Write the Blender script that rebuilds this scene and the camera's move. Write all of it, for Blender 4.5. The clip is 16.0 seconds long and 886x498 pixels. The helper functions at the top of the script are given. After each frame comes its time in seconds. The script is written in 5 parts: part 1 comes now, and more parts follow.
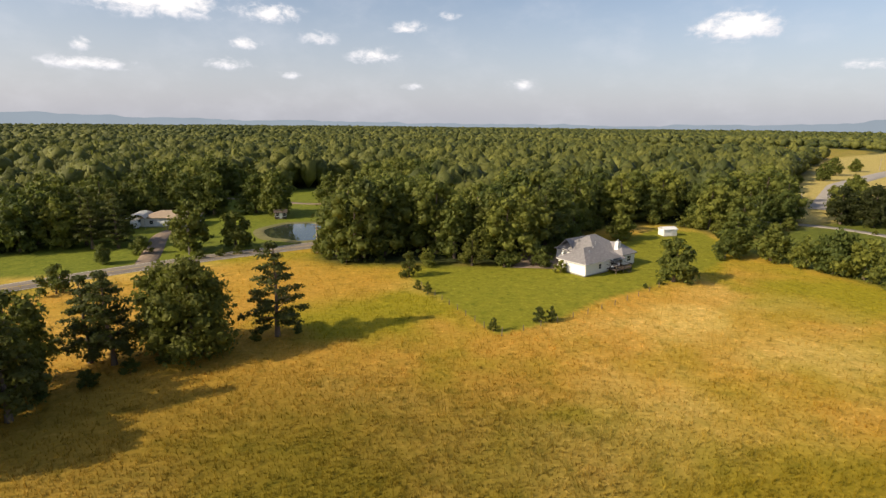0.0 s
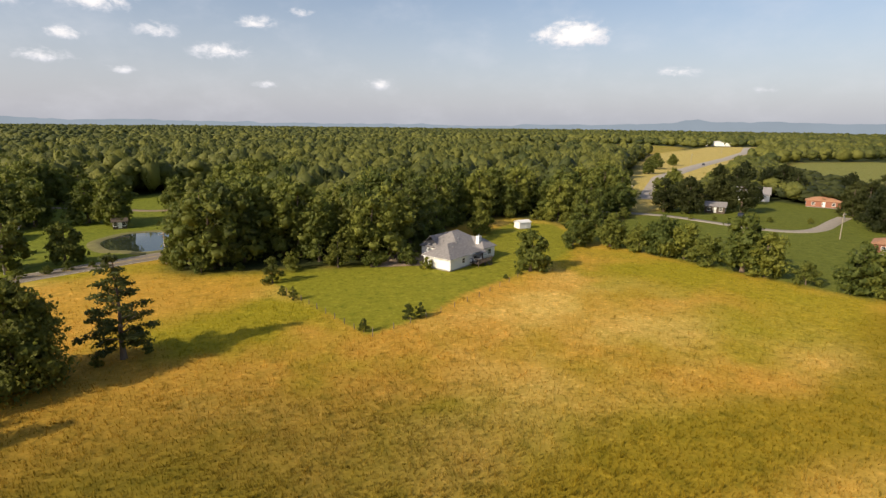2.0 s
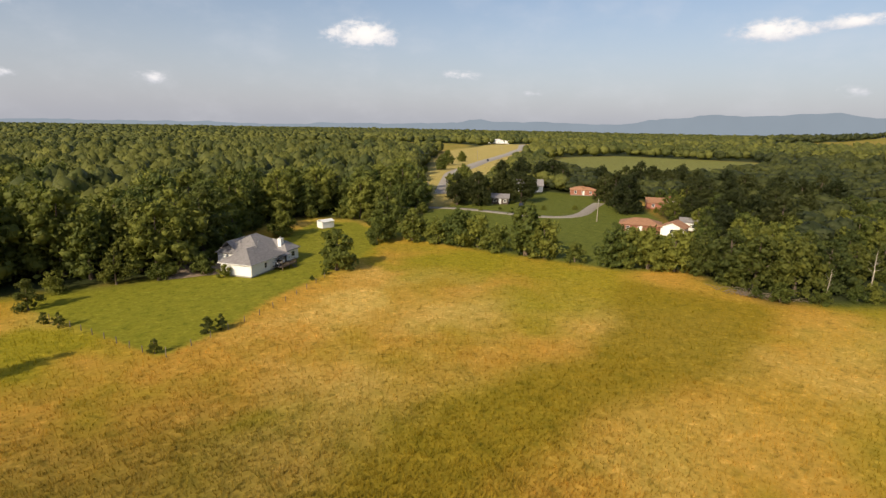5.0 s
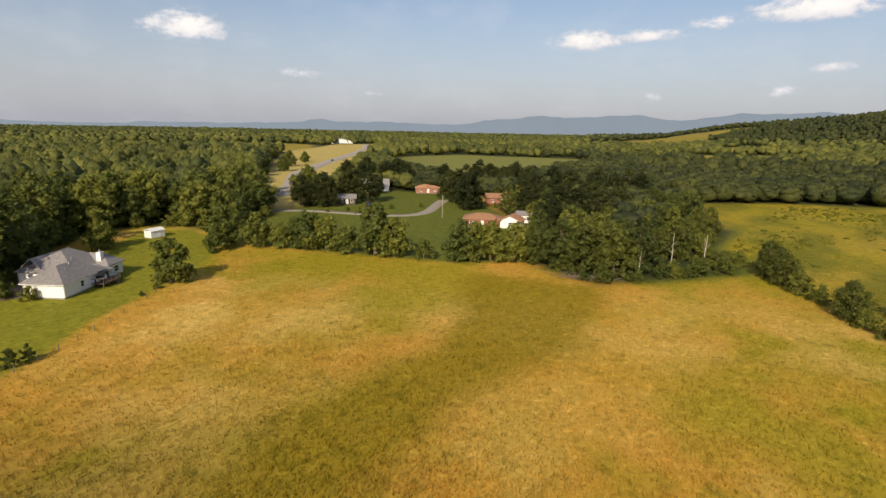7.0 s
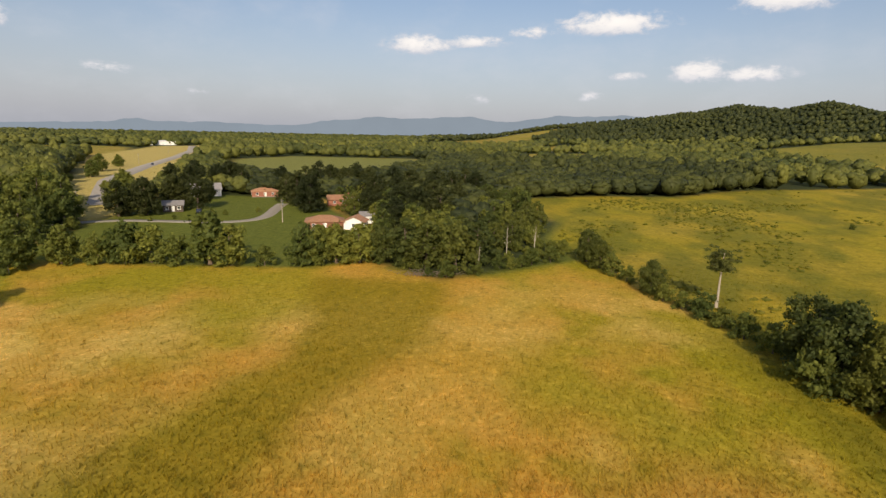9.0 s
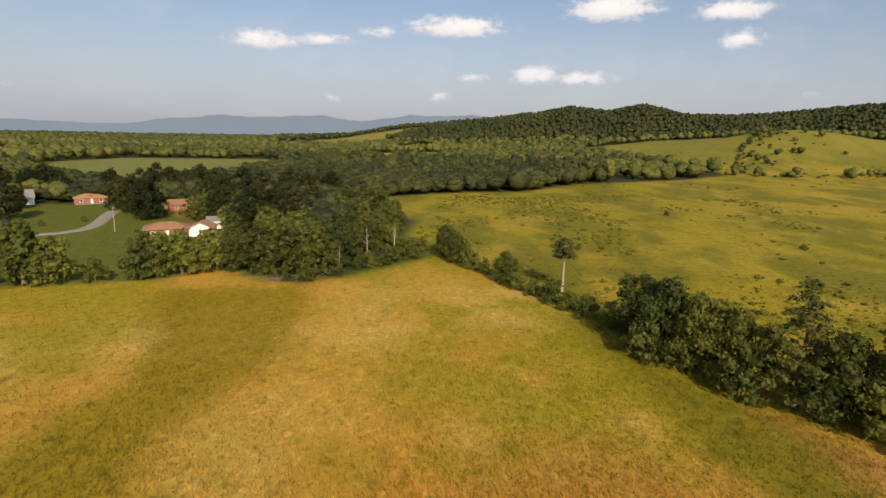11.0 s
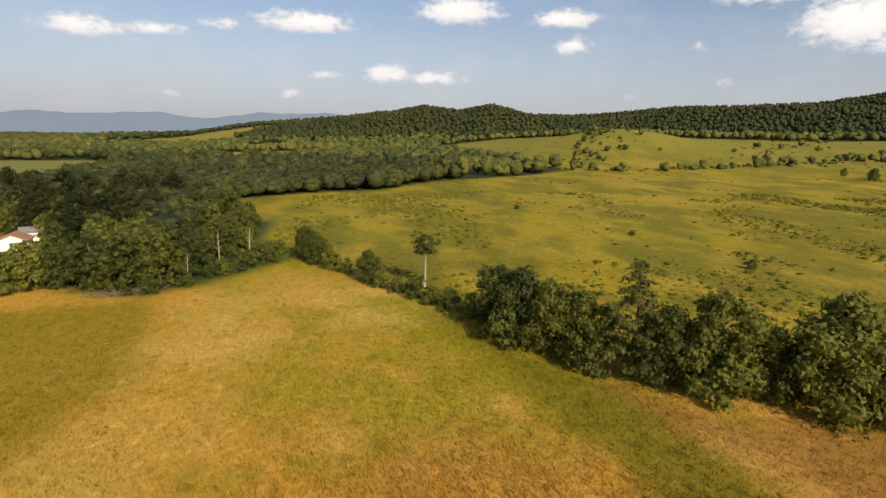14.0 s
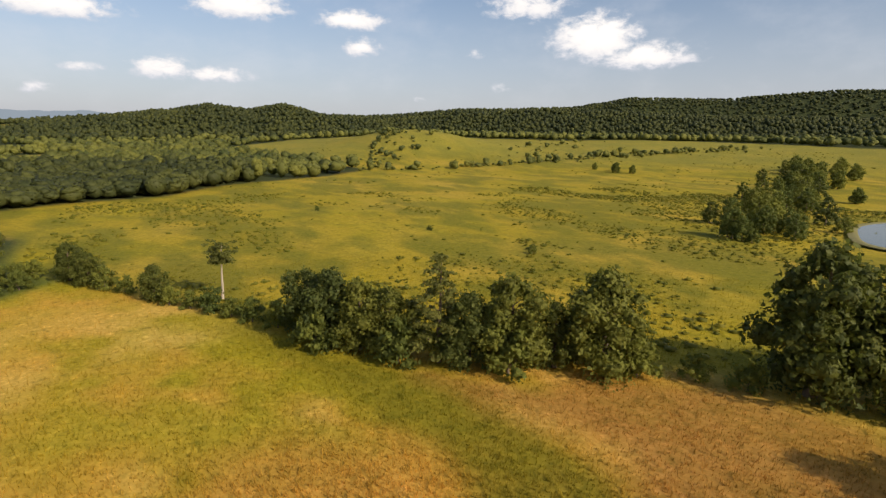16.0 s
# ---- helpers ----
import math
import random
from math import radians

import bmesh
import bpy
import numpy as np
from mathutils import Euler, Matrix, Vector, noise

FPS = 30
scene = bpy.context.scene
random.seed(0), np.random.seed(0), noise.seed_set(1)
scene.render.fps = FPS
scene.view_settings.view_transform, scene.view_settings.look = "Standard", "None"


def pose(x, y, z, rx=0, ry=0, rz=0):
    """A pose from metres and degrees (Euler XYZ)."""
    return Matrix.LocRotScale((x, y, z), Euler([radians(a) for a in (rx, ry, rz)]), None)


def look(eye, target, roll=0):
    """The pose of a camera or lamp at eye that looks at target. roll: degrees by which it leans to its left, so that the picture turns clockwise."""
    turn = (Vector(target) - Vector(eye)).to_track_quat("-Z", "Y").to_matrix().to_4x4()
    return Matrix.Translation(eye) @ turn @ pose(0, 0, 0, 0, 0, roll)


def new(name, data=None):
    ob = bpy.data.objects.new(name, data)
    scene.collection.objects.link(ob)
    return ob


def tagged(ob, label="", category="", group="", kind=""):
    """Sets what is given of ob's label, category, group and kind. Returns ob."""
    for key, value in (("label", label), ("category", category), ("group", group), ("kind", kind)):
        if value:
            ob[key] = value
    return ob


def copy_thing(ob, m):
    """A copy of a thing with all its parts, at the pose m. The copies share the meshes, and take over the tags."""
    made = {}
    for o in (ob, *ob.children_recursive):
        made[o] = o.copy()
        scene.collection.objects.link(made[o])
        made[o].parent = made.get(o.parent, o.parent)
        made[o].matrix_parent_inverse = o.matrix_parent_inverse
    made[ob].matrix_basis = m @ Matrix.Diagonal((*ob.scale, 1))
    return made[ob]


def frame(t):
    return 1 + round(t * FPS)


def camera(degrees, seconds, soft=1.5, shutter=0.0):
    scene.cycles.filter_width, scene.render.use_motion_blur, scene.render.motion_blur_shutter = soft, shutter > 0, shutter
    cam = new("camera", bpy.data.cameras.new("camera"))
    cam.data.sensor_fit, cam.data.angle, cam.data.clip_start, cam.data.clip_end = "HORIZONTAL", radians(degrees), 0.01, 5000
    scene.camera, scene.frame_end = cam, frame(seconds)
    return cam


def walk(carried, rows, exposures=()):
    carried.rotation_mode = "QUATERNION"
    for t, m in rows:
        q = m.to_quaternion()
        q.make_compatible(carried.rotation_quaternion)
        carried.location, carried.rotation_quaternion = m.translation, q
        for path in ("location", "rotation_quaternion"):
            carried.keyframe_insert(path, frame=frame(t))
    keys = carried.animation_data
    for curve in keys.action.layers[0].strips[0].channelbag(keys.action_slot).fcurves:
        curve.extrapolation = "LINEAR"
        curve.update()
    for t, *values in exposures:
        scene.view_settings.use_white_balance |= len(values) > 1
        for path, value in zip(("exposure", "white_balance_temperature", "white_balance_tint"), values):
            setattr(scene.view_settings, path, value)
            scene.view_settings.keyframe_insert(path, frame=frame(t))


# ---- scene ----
cam = camera(77.44, 16.0, soft=1.4)
PATH = [
    (0.0, 0.0, 0.0, 32.0, 77.10, -0.60, -0.01),
    (0.5, 0.0, 0.0, 32.0, 77.12, -0.56, -3.34),
    (1.0, 0.0, 0.0, 32.0, 77.11, -0.55, -7.08),
    (1.5, 0.0, 0.0, 32.0, 77.17, -0.57, -10.64),
    (2.0, 0.0, 0.0, 32.0, 77.21, -0.67, -14.16),
    (2.5, 0.0, 0.0, 32.0, 77.18, -0.77, -17.73),
    (3.0, 0.0, 0.0, 32.0, 77.15, -0.84, -21.27),
    (3.5, 0.0, 0.0, 32.0, 77.12, -0.99, -24.82),
    (3.7, 0.0, 0.0, 32.0, 77.14, -1.00, -26.20),
    (5.8, 0.0, 0.0, 32.0, 77.46, -1.10, -40.30),
    (6.0, 0.0, 0.0, 32.0, 77.48, -1.10, -41.93),
    (6.5, 0.0, 0.0, 32.0, 77.58, -1.15, -46.28),
    (7.0, 0.0, 0.0, 32.0, 77.64, -1.21, -50.38),
    (7.5, 0.0, 0.0, 32.0, 77.73, -1.24, -54.45),
    (8.0, 0.0, 0.0, 32.0, 77.83, -1.25, -58.56),
    (8.5, 0.0, 0.0, 32.0, 77.92, -1.26, -62.63),
    (9.0, 0.0, 0.0, 32.0, 78.06, -1.28, -66.67),
    (9.5, 0.0, 0.0, 32.0, 78.15, -1.31, -70.72),
    (10.0, 0.0, 0.0, 32.0, 78.22, -1.29, -74.60),
    (10.2, 0.0, 0.0, 32.0, 78.25, -1.28, -76.13),
    (12.3, 0.0, 0.0, 32.0, 78.30, -1.16, -86.65),
    (12.5, 0.0, 0.0, 32.0, 78.30, -1.16, -86.98),
    (13.0, 0.0, 0.0, 32.0, 78.24, -1.19, -87.04),
    (13.5, 0.0, 0.0, 32.0, 78.27, -1.23, -89.48),
    (14.0, 0.0, 0.0, 32.0, 78.43, -1.25, -95.93),
    (14.5, 0.0, 0.0, 32.0, 78.57, -1.17, -102.34),
    (15.0, 0.0, 0.0, 32.0, 78.72, -1.13, -108.29),
    (15.5, 0.0, 0.0, 32.0, 78.86, -1.14, -113.37),
    (16.0, 0.0, 0.0, 32.0, 78.88, -1.05, -116.49),
]
EXPOSURE = [(0.0, 0.24), (3.5, 0.10), (7.0, -0.02), (10.0, -0.08), (13.0, -0.06), (16.0, 0.09)]
walk(cam, [(t, pose(*p)) for t, *p in PATH], EXPOSURE)

# ---- light ----
SUN_AZ, SUN_EL = 249.0, 30.0          # clockwise from +y, degrees


def az_dir(az, el=0.0):
    a, e = radians(az), radians(el)
    return Vector((math.sin(a) * math.cos(e), math.cos(a) * math.cos(e), math.sin(e)))


sun = new("sun", bpy.data.lights.new("sun", "SUN"))
sun.data.energy, sun.data.angle, sun.data.color = 4.6, radians(0.6), (1.0, 0.845, 0.615)
sun.matrix_world = look(az_dir(SUN_AZ, SUN_EL) * 300, (0, 0, 0))

world = bpy.data.worlds.new("sky")
scene.world = world
world.use_nodes = True
WN, WL = world.node_tree.nodes, world.node_tree.links
WN.clear()


class Nodes:
    """Short hand for a node tree."""

    def __init__(self, tree):
        self.tree = tree

    def add(self, kind):
        return self.tree.nodes.new(kind)

    def put(self, socket, value):
        if isinstance(value, bpy.types.NodeSocket):
            self.tree.links.new(value, socket)
        else:
            socket.default_value = value

    def math(self, op, a, b=None, c=None, clamp=False):
        node = self.add("ShaderNodeMath")
        node.operation, node.use_clamp = op, clamp
        for i, v in enumerate((a, b, c)):
            if v is not None:
                self.put(node.inputs[i], v)
        return node.outputs[0]

    def noise(self, vector, scale, detail=4.0, rough=0.55, distort=0.0):
        node = self.add("ShaderNodeTexNoise")
        if vector is not None:
            self.put(node.inputs["Vector"], vector)
        self.put(node.inputs["Scale"], scale)
        self.put(node.inputs["Detail"], detail)
        self.put(node.inputs["Roughness"], rough)
        self.put(node.inputs["Distortion"], distort)
        return node.outputs["Fac"]

    def ramp(self, fac, a, b):
        node = self.add("ShaderNodeMapRange")
        node.interpolation_type = "SMOOTHSTEP"
        self.put(node.inputs[0], fac)
        self.put(node.inputs[1], a)
        self.put(node.inputs[2], b)
        return node.outputs[0]

    def mix(self, fac, a, b, blend="MIX"):
        node = self.add("ShaderNodeMix")
        node.data_type, node.blend_type = "RGBA", blend
        self.put(node.inputs[0], fac)
        for socket, v in ((node.inputs[6], a), (node.inputs[7], b)):
            self.put(socket, (*v, 1.0) if isinstance(v, tuple) and len(v) == 3 else v)
        return node.outputs[2]


W = Nodes(world.node_tree)
sky = W.add("ShaderNodeTexSky")
sky.sky_type = "NISHITA"
sky.sun_disc, sky.sun_elevation, sky.sun_rotation = False, radians(SUN_EL), radians(SUN_AZ)
sky.air_density, sky.dust_density, sky.ozone_density = 1.0, 2.2, 1.5
coord = W.add("ShaderNodeTexCoord").outputs["Generated"]
sep = W.add("ShaderNodeSeparateXYZ")
W.put(sep.inputs[0], coord)
azimuth = W.math("MULTIPLY", W.math("ARCTAN2", sep.outputs[0], sep.outputs[1]), 57.2958)
height = W.math("MULTIPLY", W.math("ARCSINE", sep.outputs[2]), 57.2958)
stretch = W.add("ShaderNodeCombineXYZ")
W.put(stretch.inputs[0], W.math("MULTIPLY", azimuth, 0.1))
W.put(stretch.inputs[1], W.math("MULTIPLY", height, 0.17))
puff = W.noise(stretch.outputs[0], 6.0, 6.0, 0.62, 0.25)
# fair-weather cumulus: azimuth, height, half width, half height, thickness (degrees)
CLOUDS = [
    (-25.8, 9.8, 6.4, 1.9, 1.0), (-16.3, 9.5, 3.4, 1.2, 0.8), (-31.8, 6.0, 1.2, 0.8, 0.7), (-31.6, 4.5, 4.4, 0.9, 0.75), (-18.7, 6.8, 2.0, 0.8, 0.7),
    (-20.5, 5.0, 2.8, 0.8, 0.65), (-15.3, 4.2, 1.6, 0.6, 0.6), (-12.1, 7.6, 2.4, 1.1, 0.6), (-6.9, 6.1, 3.2, 1.3, 0.65), (-3.6, 8.8, 2.5, 0.8, 0.7),
    (0.5, 9.9, 1.7, 0.6, 0.6), (8.1, 3.6, 2.2, 0.9, 0.65), (-3.3, 3.4, 2.2, 0.6, 0.5), (24.0, 8.2, 2.2, 1.0, 0.7), (26.8, 8.2, 3.4, 1.6, 1.1),
    (36.3, 4.7, 2.6, 0.7, 0.7), (43.5, 3.2, 1.2, 0.6, 0.5), (64.0, 8.2, 3.6, 1.1, 1.05), (69.5, 8.6, 3.6, 0.8, 0.85), (75.0, 9.4, 2.9, 0.7, 0.8),
    (82.6, 10.1, 5.6, 1.2, 1.15), (84.4, 5.5, 1.8, 0.6, 0.8), (90.5, 5.8, 3.2, 1.4, 0.95), (95.0, 5.5, 4.0, 0.9, 0.85), (81.2, 3.6, 1.9, 0.8, 0.55),
    (97.1, 11.6, 4.8, 1.6, 1.15), (107.3, 10.9, 3.6, 1.2, 1.05), (108.4, 8.6, 2.0, 1.2, 0.95), (124.5, 12.5, 4.8, 2.0, 0.85), (131.0, 9.4, 4.6, 2.7, 1.2),
    (135.5, 7.9, 5.0, 1.5, 1.1), (119.6, 8.2, 1.2, 0.7, 0.55), (122.1, 5.1, 1.4, 0.7, 0.55), (114.2, 4.0, 1.2, 0.6, 0.5), (70.0, 3.2, 2.4, 0.8, 0.4),
]
field, lift = None, None
for a, h, w, b, thick in CLOUDS:
    dx = W.math("DIVIDE", W.math("SUBTRACT", azimuth, a), w * 0.9)
    dy = W.math("DIVIDE", W.math("SUBTRACT", height, h), b * 0.9)
    low = W.math("MULTIPLY", W.math("MINIMUM", dy, 0.0), 0.9)          # flatter below
    d = W.math("ADD", W.math("ADD", W.math("MULTIPLY", dx, dx), W.math("MULTIPLY", dy, dy)), W.math("MULTIPLY", low, low))
    blob = W.math("MULTIPLY", W.math("EXPONENT", W.math("MULTIPLY", d, -1.0)), thick)
    tone = W.math("MULTIPLY", blob, W.math("MULTIPLY_ADD", dy, 0.5, 0.55, clamp=True))
    field = blob if field is None else W.math("MAXIMUM", field, blob)
    lift = tone if lift is None else W.math("MAXIMUM", lift, tone)
dense = W.math("ADD", field, W.math("MULTIPLY_ADD", puff, 1.9, -1.08))
cover = W.math("MULTIPLY", W.ramp(dense, 0.08, 0.72), W.ramp(field, 0.08, 0.42))
bright = W.math("ADD", W.math("MULTIPLY", lift, 0.8), W.math("MULTIPLY", W.ramp(dense, 0.35, 1.0), 0.35), clamp=True)
cloud_colour = W.mix(bright, (5.6, 5.7, 6.3), (9.8, 9.2, 8.6))
hazy = W.mix(W.math("MULTIPLY", W.ramp(height, 17.0, -1.0), 0.64), W.mix(1.0, sky.outputs[0], (1.03, 1.0, 1.02), "MULTIPLY"), (5.2, 5.25, 5.9))
veil = W.math("MULTIPLY", W.ramp(W.noise(stretch.outputs[0], 1.3, 5.0, 0.6), 0.42, 0.8), 0.22)
hazy = W.mix(veil, hazy, (6.4, 6.4, 6.8))
back = W.add("ShaderNodeBackground")
W.put(back.inputs[0], W.mix(cover, hazy, cloud_colour))
back.inputs[1].default_value = 0.115
W.put(W.add("ShaderNodeOutputWorld").inputs[0], back.outputs[0])

# ---- materials ----


def material(name):
    m = bpy.data.materials.new(name)
    m.use_nodes = True
    tree = m.node_tree
    bsdf = tree.nodes["Principled BSDF"]
    return m, Nodes(tree), bsdf


def solid(name, colour, rough=0.7, vary=0.2, scale=3.0, metal=0.0, bump=0.15, bump_scale=20.0, stretch=(1, 1, 1)):
    """A painted or weathered surface: two scales of variation and a fine relief."""
    m, n, b = material(name)
    pos = n.add("ShaderNodeTexCoord").outputs["Object"]
    mp = n.add("ShaderNodeMapping")
    n.put(mp.inputs[0], pos)
    mp.inputs["Scale"].default_value = stretch
    big = n.noise(mp.outputs[0], scale, 5.0)
    fine = n.noise(mp.outputs[0], scale * 9.0, 3.0)
    rnd = n.add("ShaderNodeObjectInfo").outputs["Random"]
    f = n.math("ADD", n.math("ADD", n.math("MULTIPLY", big, 1.1), n.math("MULTIPLY", fine, 0.5)), n.math("MULTIPLY", rnd, 0.4))
    f = n.ramp(f, 0.5, 1.5)
    dark = tuple(c * (1 - vary) for c in colour)
    light = tuple(min(1.0, c * (1 + vary)) for c in colour)
    n.put(b.inputs["Base Color"], n.mix(f, dark, light))
    b.inputs["Roughness"].default_value = rough
    b.inputs["Metallic"].default_value = metal
    bm_ = n.add("ShaderNodeBump")
    bm_.inputs["Strength"].default_value = bump
    bm_.inputs["Distance"].default_value = 0.02
    n.put(bm_.inputs["Height"], n.noise(mp.outputs[0], bump_scale, 4.0))
    n.put(b.inputs["Normal"], bm_.outputs[0])
    return m


def foliage(name, colour, sun_colour, tint=False, spread=0.38, clear=0.40, cell=1.1, gaps=0.0, gap_size=4.2):
    """Leaves: colour varies from tree to tree, clump to clump and leaf to leaf; some light comes through."""
    m, n, b = material(name)
    pos = n.add("ShaderNodeTexCoord").outputs["Object"]
    if tint:
        at = n.add("ShaderNodeAttribute")
        at.attribute_name = "tint"
        tree_random = at.outputs["Fac"]
    else:
        tree_random = n.add("ShaderNodeObjectInfo").outputs["Random"]
    leaf_random = n.add("ShaderNodeNewGeometry").outputs["Random Per Island"]
    clump = n.noise(pos, 0.45, 3.0)
    fine = n.noise(pos, 2.2, 3.0)
    f = n.math("ADD", n.math("MULTIPLY", tree_random, 0.55), n.math("MULTIPLY", leaf_random, 0.2))
    f = n.math("ADD", f, n.math("ADD", n.math("MULTIPLY", clump, 0.4), n.math("MULTIPLY", fine, 0.3)))
    f = n.ramp(f, 0.72 - spread, 0.72 + spread)
    col = n.mix(f, colour, sun_colour)
    n.put(b.inputs["Base Color"], col)
    b.inputs["Roughness"].default_value = 0.65
    b.inputs["Specular IOR Level"].default_value = 0.25
    bump = n.add("ShaderNodeBump")
    bump.inputs["Strength"].default_value = 0.7
    bump.inputs["Distance"].default_value = 0.35
    n.put(bump.inputs["Height"], n.noise(pos, cell, 4.0, 0.7))
    n.put(b.inputs["Normal"], bump.outputs[0])
    tr = n.add("ShaderNodeBsdfTranslucent")
    n.put(tr.inputs[0], n.mix(0.5, col, (0.16, 0.19, 0.03)))
    mx = n.add("ShaderNodeMixShader")
    mx.inputs[0].default_value = clear
    n.put(mx.inputs[1], b.outputs[0])
    n.put(mx.inputs[2], tr.outputs[0])
    out = mx.outputs[0]
    if gaps:
        hole = n.math("LESS_THAN", n.noise(pos, gap_size, 2.0, 0.6), gaps)
        cut = n.add("ShaderNodeMixShader")
        n.put(cut.inputs[0], hole)
        n.put(cut.inputs[1], out)
        n.put(cut.inputs[2], n.add("ShaderNodeBsdfTransparent").outputs[0])
        out = cut.outputs[0]
    n.put(n.tree.nodes["Material Output"].inputs[0], out)
    return m


# colours of the plant covers, shared by the soil sheet and by the standing grass
GOLD, STRAW, GREEN, LAWN, BROWN, MEADOW = (0.48, 0.275, 0.042), (0.58, 0.395, 0.10), (0.282, 0.235, 0.014), (0.212, 0.203, 0.017), (0.315, 0.162, 0.038), (0.285, 0.235, 0.014)


def cover_material(name, fine_scale, bump, blades=False):
    """Grassland: the cover's colour comes with the mesh, the mottling from noise at several sizes."""
    m, n, b = material(name)
    at = n.add("ShaderNodeAttribute")
    at.attribute_name = "cover"
    pos = n.add("ShaderNodeTexCoord").outputs["Object"]
    huge, mid, fine = n.noise(pos, 0.035, 4.0), n.noise(pos, 0.35, 4.0, 0.65), n.noise(pos, fine_scale, 4.0, 0.7)
    col = at.outputs["Color"]
    clump = n.noise(pos, 0.75, 3.0, 0.6, 0.6)
    for fac, amount, tone in ((n.ramp(huge, 0.4, 0.75), 0.35, (1.0, 0.98, 0.75)), (n.ramp(mid, 0.5, 0.72), 0.8, (0.68, 0.74, 0.6)), (n.ramp(mid, 0.48, 0.3), 0.6, (1.25, 1.18, 1.2)),
                              (n.ramp(clump, 0.54, 0.72), 0.8, (1.38, 1.36, 1.7)), (n.ramp(clump, 0.46, 0.28), 0.8, (0.58, 0.62, 0.55)),
                              (n.ramp(fine, 0.5, 0.72), 0.8, (1.3, 1.3, 1.5)), (n.ramp(fine, 0.5, 0.25), 0.8, (0.62, 0.62, 0.6))):
        col = n.mix(n.math("MULTIPLY", fac, amount), col, n.mix(1.0, col, tone, "MULTIPLY"))
    n.put(b.inputs["Base Color"], col)
    b.inputs["Roughness"].default_value = 0.9
    b.inputs["Specular IOR Level"].default_value = 0.1
    bp = n.add("ShaderNodeBump")
    bp.inputs["Strength"].default_value = bump
    bp.inputs["Distance"].default_value = 0.4
    n.put(bp.inputs["Height"], n.math("ADD", fine, n.math("MULTIPLY", mid, 2.0)))
    n.put(b.inputs["Normal"], bp.outputs[0])
    if blades:
        tr = n.add("ShaderNodeBsdfTranslucent")
        n.put(tr.inputs[0], col)
        mx = n.add("ShaderNodeMixShader")
        mx.inputs[0].default_value = 0.5
        n.put(mx.inputs[1], b.outputs[0])
        n.put(mx.inputs[2], tr.outputs[0])
        n.put(n.tree.nodes["Material Output"].inputs[0], mx.outputs[0])
    return m


M_GROUND = cover_material("grassland", 1.6, 0.22)
M_GRASS = cover_material("standing_grass", 2.5, 0.0, True)
M_LEAF = foliage("oak_leaves", (0.074, 0.100, 0.022), (0.215, 0.222, 0.036), gaps=0.37)
M_LEAF_DARK = foliage("dark_leaves", (0.052, 0.070, 0.017), (0.165, 0.170, 0.028), gaps=0.41)
M_PINE = foliage("pine_needles", (0.050, 0.066, 0.019), (0.140, 0.142, 0.030), gaps=0.44)
M_SHRUB = foliage("shrub_leaves", (0.120, 0.128, 0.014), (0.245, 0.215, 0.022), True)
M_FAR = foliage("woodland_canopy", (0.050, 0.068, 0.020), (0.205, 0.205, 0.040), True, 0.46, 0.3, 0.9, 0.36, 0.85)
# pine green taken darker still, cloud shade put into the colour
M_FAR_PINE_SHADED = foliage("shaded_pinewood_canopy", (0.024, 0.034, 0.012), (0.088, 0.095, 0.020), True, 0.46, 0.2, 0.9, 0.36, 0.85)
# evergreen leaves, with the cloud shade over the lots mixed into the colour
M_LEAF_CLOUD_SHADE = foliage("cloud_shaded_leaves", (0.022, 0.030, 0.009), (0.062, 0.068, 0.016), gaps=0.44)
M_RUST = foliage("rusty_leaves", (0.10, 0.06, 0.02), (0.20, 0.13, 0.05))
M_BARK = solid("bark", (0.13, 0.095, 0.065), 0.9, 0.4, 4.0, bump=0.6, stretch=(1, 1, 0.25))
M_DEADWOOD = solid("dead_wood", (0.42, 0.37, 0.30), 0.85, 0.2, 4.0, bump=0.4, stretch=(1, 1, 0.25))
M_WHITE = solid("white_siding", (0.80, 0.79, 0.76), 0.5, 0.05, 1.5)
M_TRIM = solid("white_trim", (0.78, 0.77, 0.74), 0.45, 0.05, 2.0)
M_SHINGLE = solid("grey_shingle", (0.225, 0.21, 0.205), 0.85, 0.3, 2.0, bump=0.6, bump_scale=6.0)
M_RED_ROOF = solid("red_brown_shingle", (0.36, 0.185, 0.10), 0.85, 0.3, 2.0, bump=0.5)
M_TAN_ROOF = solid("tan_shingle", (0.36, 0.27, 0.18), 0.85, 0.2, 2.0, bump=0.5)
M_BRICK = solid("red_brick", (0.30, 0.12, 0.075), 0.85, 0.3, 6.0)
M_BLOCK = solid("grey_foundation", (0.28, 0.27, 0.25), 0.9, 0.2, 5.0)
M_DECK = solid("dark_timber", (0.075, 0.055, 0.04), 0.8, 0.35, 6.0)
M_POST = solid("weathered_post", (0.17, 0.135, 0.10), 0.9, 0.3, 6.0, bump=0.4)
M_POLE = solid("utility_pole_wood", (0.33, 0.28, 0.22), 0.85, 0.25, 5.0, bump=0.4)
M_ASPHALT = solid("worn_asphalt", (0.25, 0.205, 0.155), 0.9, 0.25, 0.6, bump=0.2)
M_CONCRETE = solid("driveway_concrete", (0.30, 0.26, 0.21), 0.85, 0.2, 0.8, bump=0.2)
M_HIGHWAY = solid("highway_concrete", (0.34, 0.30, 0.25), 0.85, 0.2, 0.3, bump=0.2)
M_GRAVEL = solid("gravel", (0.24, 0.175, 0.12), 0.95, 0.3, 1.2, bump=0.6)
M_PAINT = solid("road_paint", (0.62, 0.60, 0.52), 0.7, 0.2, 3.0)
M_YELLOW = solid("yellow_road_paint", (0.60, 0.42, 0.06), 0.7, 0.2, 3.0)
